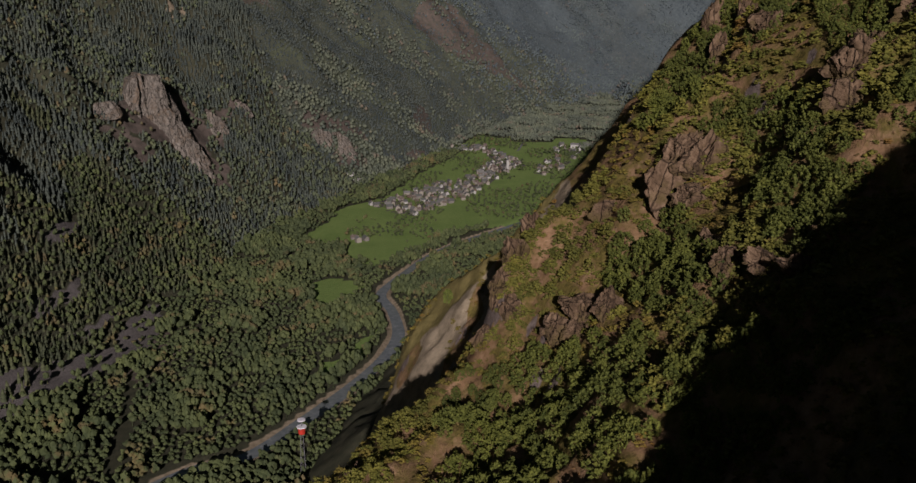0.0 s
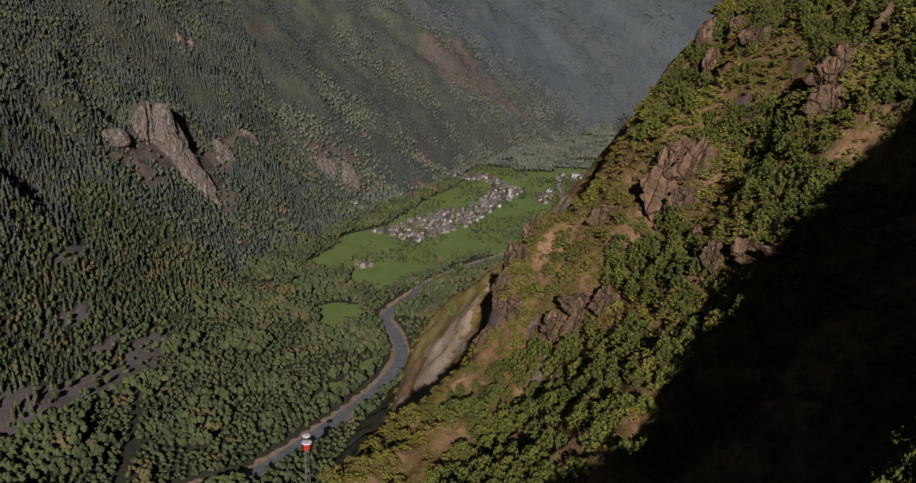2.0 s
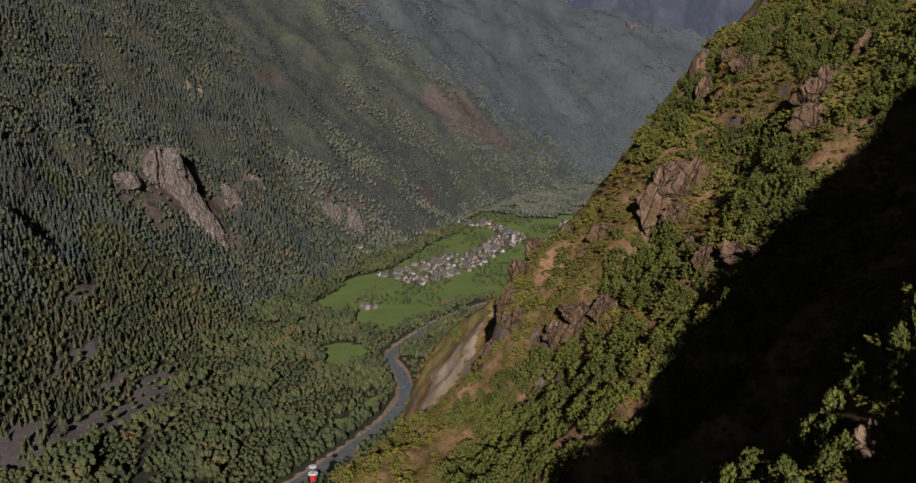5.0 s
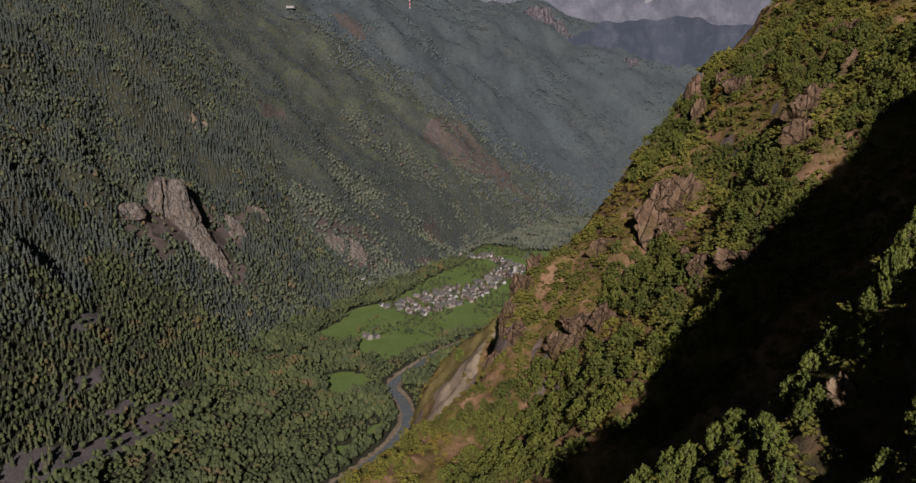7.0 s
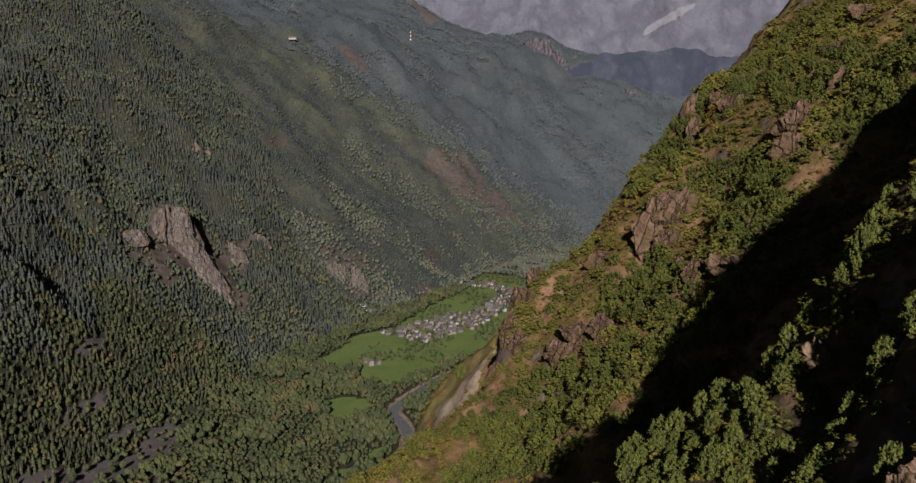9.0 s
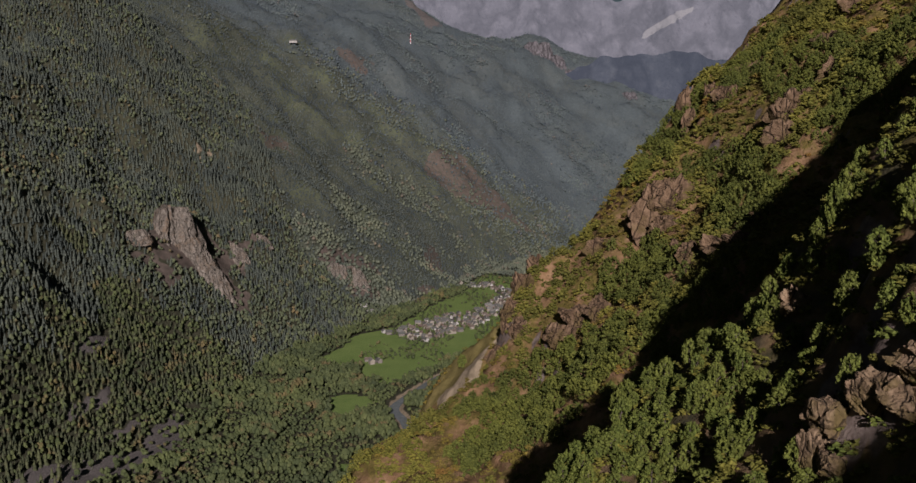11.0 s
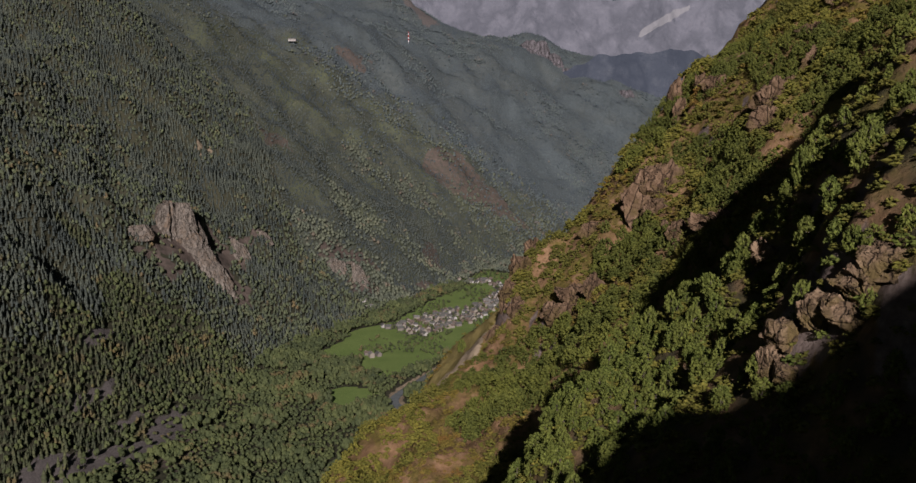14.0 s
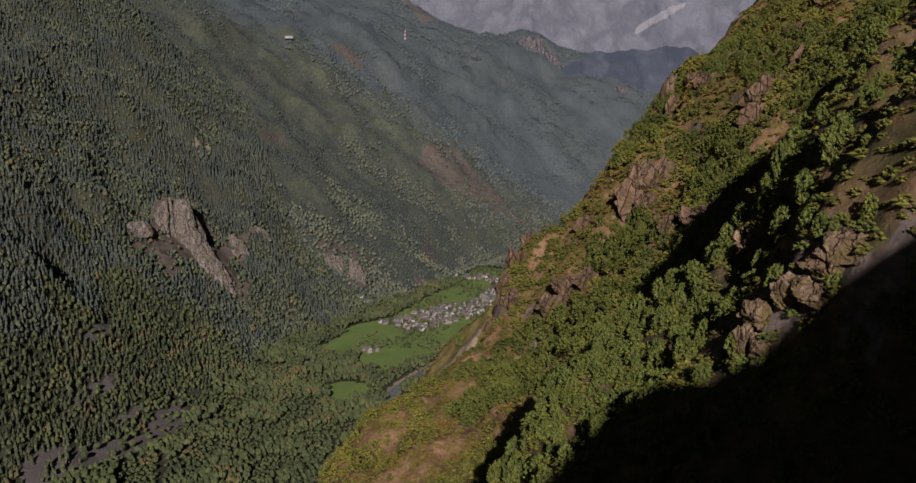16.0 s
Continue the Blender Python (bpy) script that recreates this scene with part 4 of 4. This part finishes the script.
def rock_thing(name, seed, at, wide, tall, deep, cells, material, label, level=4, tallness=1.5, sink=0.12):
    rng = np.random.default_rng(seed)
    v, f = cracked(seed, (wide, deep, tall), cells, tallness, level)
    ob = new(name, mesh_of(name, v, f, material))
    ob.matrix_basis = pose(at[0], at[1], float(land(*at)) + tall * (0.5 - 0.5 + 0.2 - sink), rng.uniform(-10, 10), rng.uniform(0, 22), rng.uniform(-30, 30))
    return tagged(ob, label, "rock")


# outcrops of the spur and the rib: place, width, height, depth, blocks
rng = np.random.default_rng(571)
green_x, green_y = [], []
for k, (px, py, w, t, d, n) in enumerate([(87, 420, 16, 15, 11, 14), (95, 428, 15, 19, 11, 12), (101, 415, 14, 14, 10, 10), (94, 402, 13, 11, 9, 9), (92, 355, 10, 9, 8, 8), (91, 325, 13, 9, 9, 9), (97, 306, 13, 8, 9, 9), (101, 288, 10, 7, 8, 8), (137, 364, 10, 9, 8, 8), (141, 371, 11, 11, 9, 8), (148, 380, 12, 11, 9, 9), (155, 389, 13, 10, 9, 9), (42, 394, 14, 10, 10, 12), (53, 391, 13, 11, 10, 10), (60, 374, 11, 10, 9, 9), (24, 432, 8, 12, 8, 7), (20, 447, 9, 13, 9, 8), (28, 456, 10, 15, 9, 8), (12, 437, 8, 11, 8, 7), (36, 466, 9, 13, 9, 8), (123, 490, 8, 16, 8, 7), (136, 456, 11, 9, 8, 8), (49, 384, 10, 8, 9, 9),
                                          (110, 300, 8, 6, 8, 8), (129, 524, 9, 20, 8, 8), (138, 505, 7, 15, 7, 6),
                                          (154, 492, 12, 8, 8, 9), (168, 380, 12, 10, 9, 9), (176, 420, 11, 7, 8, 8),
                                          (66, 440, 10, 8, 8, 9), (200, 450, 12, 8, 8, 9), (-38, 350, 6, 4, 5, 5)]):
    rock_thing("rock_outcrop", 500 + k, (px, py), w * 1.2, t * 1.15, d * 1.5, 9 + n // 2, ROCK, "weathered brown gneiss outcrop jutting from the dry slope", 5, 1.8, 0.26)
    for _ in range(9):
        a = rng.uniform(-2.9, 0.5)
        green_x.append(px + rng.uniform(0.45, 0.8) * w * math.cos(a))
        green_y.append(py + rng.uniform(0.6, 1.0) * d * math.sin(a))
green_x, green_y = np.array(green_x), np.array(green_y)
h = rng.uniform(1.8, 4.5, len(green_x))
tagged(planted("rock_shrubs", SHRUBS, green_x, green_y, land(green_x, green_y) - 0.3, h, h * rng.uniform(1.1, 1.6, len(h)), rng, SLOPE_LEAF), "green shrubs crowding the foot of the rock outcrops", "shrubs", kind="stuff")
green_x, green_y = np.array([46.5, 50.5, 52, 48, 45, 56, 44, 54]), np.array([34.0, 31, 22, 27, 29.5, 18.5, 38, 27])
h = rng.uniform(1.6, 3.0, len(green_x))
tagged(planted("ledge_shrubs", SHRUBS, green_x, green_y, land(green_x, green_y) + 1.2, h, h * 1.5, rng, LEAF), "small green shrubs on the ledges of the rib rocks", "shrubs", kind="stuff")
for k, (px, py, w, t, d, n) in enumerate([(46, 36, 4.5, 6, 5, 8), (48, 31, 4, 5, 5, 10), (50, 28, 5, 6, 5, 9), (53, 24, 6, 6, 5, 11), (55, 21, 5, 5, 5, 9), (43, 35, 3.5, 6, 4, 7), (44, 31, 3.5, 4.5, 4, 7), (51, 24, 4, 4, 4, 7), (59, 92, 4, 5, 4, 6)]):
    rock_thing("rib_rock", 540 + k, (px, py), w * 1.25, t * 1.1, d * 1.3, 7 + n // 2, RIB_ROCK, "pale brown cracked rock knob among the oaks", 5, 1.0)



def cliff_wall(name, seed, at, turn, wide, tall, columns, material, label, outline=((0, 0.62), (0.25, 0.94), (0.5, 1), (0.75, 0.94), (1, 0.62))):
    """A cliff of upright columns and ledges that backs into the slope."""
    rng = np.random.default_rng(seed)
    n, m = 64, 40
    S, V = np.meshgrid(np.linspace(0, 1, n), np.linspace(-0.35, 1, m))
    edge = np.sort(rng.uniform(0, 1, columns))
    wob = S + 0.05 * fbm(V * 3, S * 4, 1, 2, seed)
    col = np.searchsorted(edge, wob)
    depth = rng.uniform(0, 0.16, columns + 1)[col] * wide
    near_edge = np.min(np.abs(wob[..., None] - edge), axis=-1)
    depth = depth - 0.06 * wide * np.exp(-(near_edge / 0.008) ** 2)
    ledge = np.floor(V * 7 + rng.uniform(0, 1, columns + 1)[col]) * 0.018 * wide
    top = tall * np.interp(S, [p[0] for p in outline], [p[1] for p in outline]) * rng.uniform(0.88, 1.06, columns + 1)[col]
    X = (S - 0.5) * wide * (1 - 0.15 * np.clip(V, 0, 1))
    Y = -depth + ledge + np.clip(V, 0, 1) * tall * 0.22 + 2.6 * fbm(S * wide * 1.6, V * tall, 11, 4, seed + 3) + (2 * S - 1) ** 4 * wide * 0.14
    Z = V * top
    back = np.stack([X[-1], Y[-1] + wide * 0.6, Z[-1] - 4], -1)
    P = np.concatenate([np.stack([X, Y, Z], -1), back[None]])
    i = np.arange((m + 1) * n).reshape(m + 1, n)
    f = np.stack([i[:-1, :-1], i[:-1, 1:], i[1:, 1:], i[1:, :-1]], -1).reshape(-1, 4)
    ob = new(name, mesh_of(name, P.reshape(-1, 3), f, material))
    ob.matrix_basis = pose(at[0], at[1], float(land(*at)), 0, 0, turn)
    return tagged(ob, label, "cliff")


# cliffs of the wooded side
TOWERS = ((0, 0.3), (0.1, 0.62), (0.2, 0.92), (0.44, 1.0), (0.5, 0.8), (0.54, 1.0), (0.8, 0.98), (0.87, 0.62), (1, 0.4))
TAPER = ((0, 1.0), (0.3, 0.9), (0.7, 0.72), (1, 0.4))
for k, (px, py, turn, w, t, c, line, words) in enumerate([
        (-543, 1806, 26, 112, 70, 15, TOWERS, "tall columned grey-brown cliff with two blunt towers above the forest"),
        (-500, 1812, 40, 74, 64, 9, TAPER, "steep grey-brown rock rib running down from the forest cliff"),
        (-468, 1806, 44, 66, 54, 8, TAPER, "steep grey-brown rock rib running down from the forest cliff"),
        (-446, 1790, 44, 44, 36, 7, TAPER, "low grey-brown rock rib at the foot of the forest cliff"),
        (-592, 1706, 24, 70, 24, 8, ((0, 0.5), (0.4, 0.9), (0.8, 1.0), (1, 0.5)), "low reddish-brown rock apron beside the forest cliff"),
        (-452, 1945, 36, 44, 46, 7, TAPER, "narrow grey rock rib half hidden in the spruces"),
        (-425, 2050, 30, 36, 30, 7, TAPER, "small reddish rock face in the forest"),
        (-290, 2180, 30, 58, 34, 8, ((0, 0.5), (0.4, 1), (1, 0.8)), "reddish rock face above the edge of the village"),
        (-236, 2200, 34, 46, 52, 8, TAPER, "tall reddish rock face above the edge of the village")]):
    cliff_wall("crag", 600 + k, (px, py), turn, w, t, c, CRAG, words, line)

# ---------------------------------------------------------------- village
def house(seed, wide, long, eaves, rise, wall, roof, chimney=True):
    root = new("house")
    a, b = wide / 2, long / 2
    bm = bmesh.new()
    v = [bm.verts.new(p) for p in ((-a, -b, -1), (a, -b, -1), (a, -b, eaves), (0, -b, eaves + rise), (-a, -b, eaves))]
    w = [bm.verts.new((p.co.x, b, p.co.z)) for p in v]
    bm.faces.new(v)
    bm.faces.new(w[::-1])
    for i in (0, 1, 2, 3, 4):
        bm.faces.new((v[i], w[i], w[(i + 1) % 5], v[(i + 1) % 5]))
    body = part("wall", bm, wall, root)
    for sgn in (-1, 1):
        bm = bmesh.new()
        out, drop = 0.8, 0.8 * rise / a
        p = [(0.0, eaves + rise + 0.28), (sgn * (a + out), eaves - drop + 0.28), (sgn * (a + out), eaves - drop + 0.03), (0.0, eaves + rise + 0.03)]
        q = [[bm.verts.new((px, e, pz)) for px, pz in p] for e in (-b - 0.7, b + 0.7)]
        bm.faces.new(q[0])
        bm.faces.new(q[1][::-1])
        for i in range(4):
            bm.faces.new((q[0][i], q[1][i], q[1][(i + 1) % 4], q[0][(i + 1) % 4]))
        bmesh.ops.recalc_face_normals(bm, faces=bm.faces)
        part("roof_slope", bm, roof, root)
    if chimney:
        bm = bmesh.new()
        bmesh.ops.create_cube(bm, size=1, matrix=Matrix.Translation((a * 0.3, b * 0.4, eaves + rise * 0.9 + 0.4)) @ Matrix.Diagonal((0.7, 0.7, 1.8, 1)))
        part("chimney", bm, BRICKY, root)
    # rows of dark windows on the long sides and the gables
    for sgn in (-1, 1):
        for k in range(2):
            for lev in range(max(1, int(eaves / 3))):
                bm = bmesh.new()
                yy = -b + (k + 0.5) * long / 2
                bmesh.ops.create_cube(bm, size=1, matrix=Matrix.Translation((sgn * (a + 0.02), yy, 1.5 + 2.8 * lev)) @ Matrix.Diagonal((0.12, 1.0, 1.3, 1)))
                part("window", bm, GLASS, root)
    return root


GLASS = plain("window_glass", (0.03, 0.035, 0.04), 0.15)
kinds = []
for s, (w, l, e, r, wm, rm) in enumerate([(7.5, 9.5, 5.0, 3.0, 0, 0), (7, 8.5, 5.5, 2.8, 1, 1), (8.5, 12, 5.2, 3.6, 2, 0), (5.5, 7, 3.8, 2.4, 3, 1), (9, 12, 7.0, 3.2, 1, 2), (6.5, 9, 4.8, 2.8, 2, 1)]):
    h = house(s, w, l, e, r, WALLS[wm], ROOFS[rm])
    tone = ("white plastered", "cream plastered", "stone", "dark timber", "tall white", "rubble stone")[s]
    kinds.append(tagged(h, tone + " village house with a grey slate gable roof", "house", "houses of the village"))
spots = []
for outline, gap, seed in ((VILLAGE[0], 14.5, 401), (VILLAGE[1], 15.0, 403), (VILLAGE[2], 21.0, 405)):
    xs, ys = [p[0] for p in outline], [p[1] for p in outline]
    x, y, rng = scatter(min(xs), max(xs), min(ys), max(ys), gap, seed)
    ok = inside(x, y, outline) & (land(x, y) < 14)
    ok &= rng.uniform(0, 1, len(x)) < 0.66
    spots += list(zip(x[ok], y[ok]))
spots += [(-172, 1712), (-160, 1722), (-182, 1730)]
rng = np.random.default_rng(411)
for k, (px, py) in enumerate(spots):
    m = pose(px, py, float(land(px, py)), 0, 0, 20 + 90 * int(rng.integers(0, 2)) + rng.uniform(-16, 16))
    if k < len(kinds):
        kinds[k].matrix_basis = m
    else:
        copy_thing(kinds[int(rng.choice(6, p=[0.2, 0.18, 0.22, 0.12, 0.12, 0.16]))], m)

# two pale blocks of flats beyond the village
flats = house(21, 13, 20, 11, 3.0, WALLS[0], ROOFS[2])
flats.matrix_basis = pose(298, 2600, float(land(298, 2600)), 0, 0, 75)
flats.name = "apartment_building"
tagged(flats, "white apartment building with a pale roof on a meadow", "building", "white flats")
copy_thing(flats, pose(333, 2590, float(land(333, 2590)), 0, 0, 78))


def church(px, py):
    root = house(31, 11, 24, 9, 4.5, WALLS[0], ROOFS[0], False)
    root.name = "church"
    bm = bmesh.new()
    bmesh.ops.create_cube(bm, size=1, matrix=Matrix.Translation((0, -14.5, 12)) @ Matrix.Diagonal((5, 5, 26, 1)))
    part("tower", bm, WALLS[0], root)
    bm = bmesh.new()
    bmesh.ops.create_cone(bm, cap_ends=True, segments=4, radius1=4.2, radius2=0.1, depth=9, matrix=Matrix.Translation((0, -14.5, 29.4)) @ Matrix.Rotation(radians(45), 4, "Z"))
    part("spire", bm, ROOFS[0], root)
    root.matrix_basis = pose(px, py, float(land(px, py)), 0, 0, 20)
    tagged(root, "white village church with a tall square tower", "church")


church(108, 2330)

# garden trees between the houses
x, y, rng = scatter(-200, 330, 1880, 2660, 11, 421)
ok = (inside(x, y, VILLAGE[0]) | inside(x, y, VILLAGE[1]) | inside(x, y, VILLAGE[2])) & (land(x, y) < 14) & (rng.uniform(0, 1, len(x)) < 0.95)
for px, py in spots:
    ok &= np.hypot(x - px, y - py) > 6.5
x, y = x[ok], y[ok]
h = rng.uniform(4, 9, len(x))
tagged(planted("garden_trees", ROUND, x, y, land(x, y) - 0.4, h, h * rng.uniform(0.8, 1.1, len(x)), rng, BROAD), "round green garden trees between the village houses", "trees", kind="stuff")
x, y, rng = scatter(-270, 400, 1580, 2900, 13, 423)
z = land(x, y)
m, _ = cover(x, y, z)
ok = (m["meadow"] > 0.5) & (z < 6) & (fbm(x, y, 80, 3, 425) > 0.02 - 0.5 * step(60, 25, np.abs(from_line(x, y, RIVER)))) & ~inside(x, y, VILLAGE[0])
x, y = x[ok], y[ok]
h = rng.uniform(4, 10, len(x))
tagged(planted("meadow_trees", ROUND, x, y, land(x, y) - 0.4, h, h * rng.uniform(0.8, 1.2, len(x)), rng, BROAD), "scattered round trees and hedges on the green meadows", "trees", kind="stuff")


# ---------------------------------------------------------------- aerial tower by the river
def lattice_tower(name, px, py, top, side, label):
    root = new(name)
    base = float(land(px, py))
    root.matrix_basis = pose(px, py, base, 0, 0, 12)
    h = top - base
    for sx in (-1, 1):
        for sy in (-1, 1):
            v, f = tube([(sx * side, sy * side, -1), (sx * side * 0.45, sy * side * 0.45, h)], [0.22, 0.16], 5)
            leg = new("leg", mesh_of("leg", v, f, STEEL))
            leg.parent = root
    n = 7
    for k in range(n):
        a, b = k / n, (k + 1) / n
        wa, wb = side * (1 - 0.55 * a), side * (1 - 0.55 * b)
        for sx, sy, tx, ty in ((-1, -1, 1, -1), (1, -1, 1, 1), (1, 1, -1, 1), (-1, 1, -1, -1)):
            v, f = tube([(sx * wa, sy * wa, a * h), (tx * wb, ty * wb, b * h)], [0.1, 0.1], 4)
            brace = new("brace", mesh_of("brace", v, f, STEEL))
            brace.parent = root
    return tagged(root, label, "tower"), h


def drum(bm, r0, r1, z0, z1, seg=14):
    bmesh.ops.create_cone(bm, cap_ends=True, segments=seg, radius1=r0, radius2=r1, depth=z1 - z0, matrix=Matrix.Translation((0, 0, (z0 + z1) / 2)))


tower, th = lattice_tower("aerial_tower", -146, 880, 48, 2.4, "steel lattice tower with white platforms and a red cabin")
for name, r0, r1, z0, z1, mat in (("cabin", 3.2, 3.6, 0, 5.5, RED), ("platform", 4.8, 4.8, 6.5, 7.3, WHITE), ("upper_mast", 0.5, 0.4, 7.3, 14, STEEL), ("upper_platform", 3.8, 3.8, 13.5, 14.3, WHITE)):
    bm = bmesh.new()
    drum(bm, r0, r1, th + z0, th + z1)
    part(name, bm, mat, tower)


# ---------------------------------------------------------------- small things of the far slopes
chalet = house(41, 12, 26, 6, 3.5, WALLS[0], ROOFS[2])
chalet.name = "chalet"
chalet.matrix_basis = pose(-581, 3400, float(land(-581, 3400)) + 9, 0, 0, 82)
tagged(chalet, "long pale chalet in a clearing high on the wooded mountainside", "house", "lone houses")
for px, py, turn in ((304, 2950, 40), (285, 2935, 70), (-228, 2138, 75), (-212, 2128, 60), (330, 2975, 20)):
    copy_thing(chalet, Matrix.LocRotScale((px, py, float(land(px, py)) + 1.0), Euler((0, 0, radians(turn))), None)).scale = (0.75, 0.6, 0.8)

mast = new("radio_mast")
mast.matrix_basis = pose(-226, 4100, float(land(-226, 4100)))
for k in range(6):
    bm = bmesh.new()
    drum(bm, 1.7 - 0.15 * k, 1.55 - 0.15 * k, 7 * k - (3 if k == 0 else 0), 7 * (k + 1), 8)
    part("section", bm, RED if k % 2 else WHITE, mast, "red section" if k % 2 else "white section")
tagged(mast, "red and white banded radio mast on a wooded ridge", "mast")
for k, (px, py, w, t, d) in enumerate([(300, 4520, 90, 60, 40), (352, 4530, 80, 78, 40), (405, 4520, 80, 52, 36), (455, 4510, 60, 30, 30), (690, 4400, 60, 26, 24), (724, 4410, 40, 30, 24)]):
    cliff_wall("far_crag", 700 + k, (px, py), 12, w, t, 14, GREY_CLIFF, "pale grey rock cliff on a distant wooded ridge")

# a pale road climbing past the last houses
tagged(ribbon("road", [(150, 2560), (185, 2750), (215, 2900), (250, 2990)], 3.2, 0.35, ASPHALT, True, 10), "narrow pale asphalt road leading out of the village", "road", kind="structure")
tagged(ribbon("road_far", [(342, 3010), (380, 2960), (440, 2840), (500, 2700)], 4.0, 0.4, ASPHALT, True, 10), "pale valley road curving past the woods", "road", kind="structure")
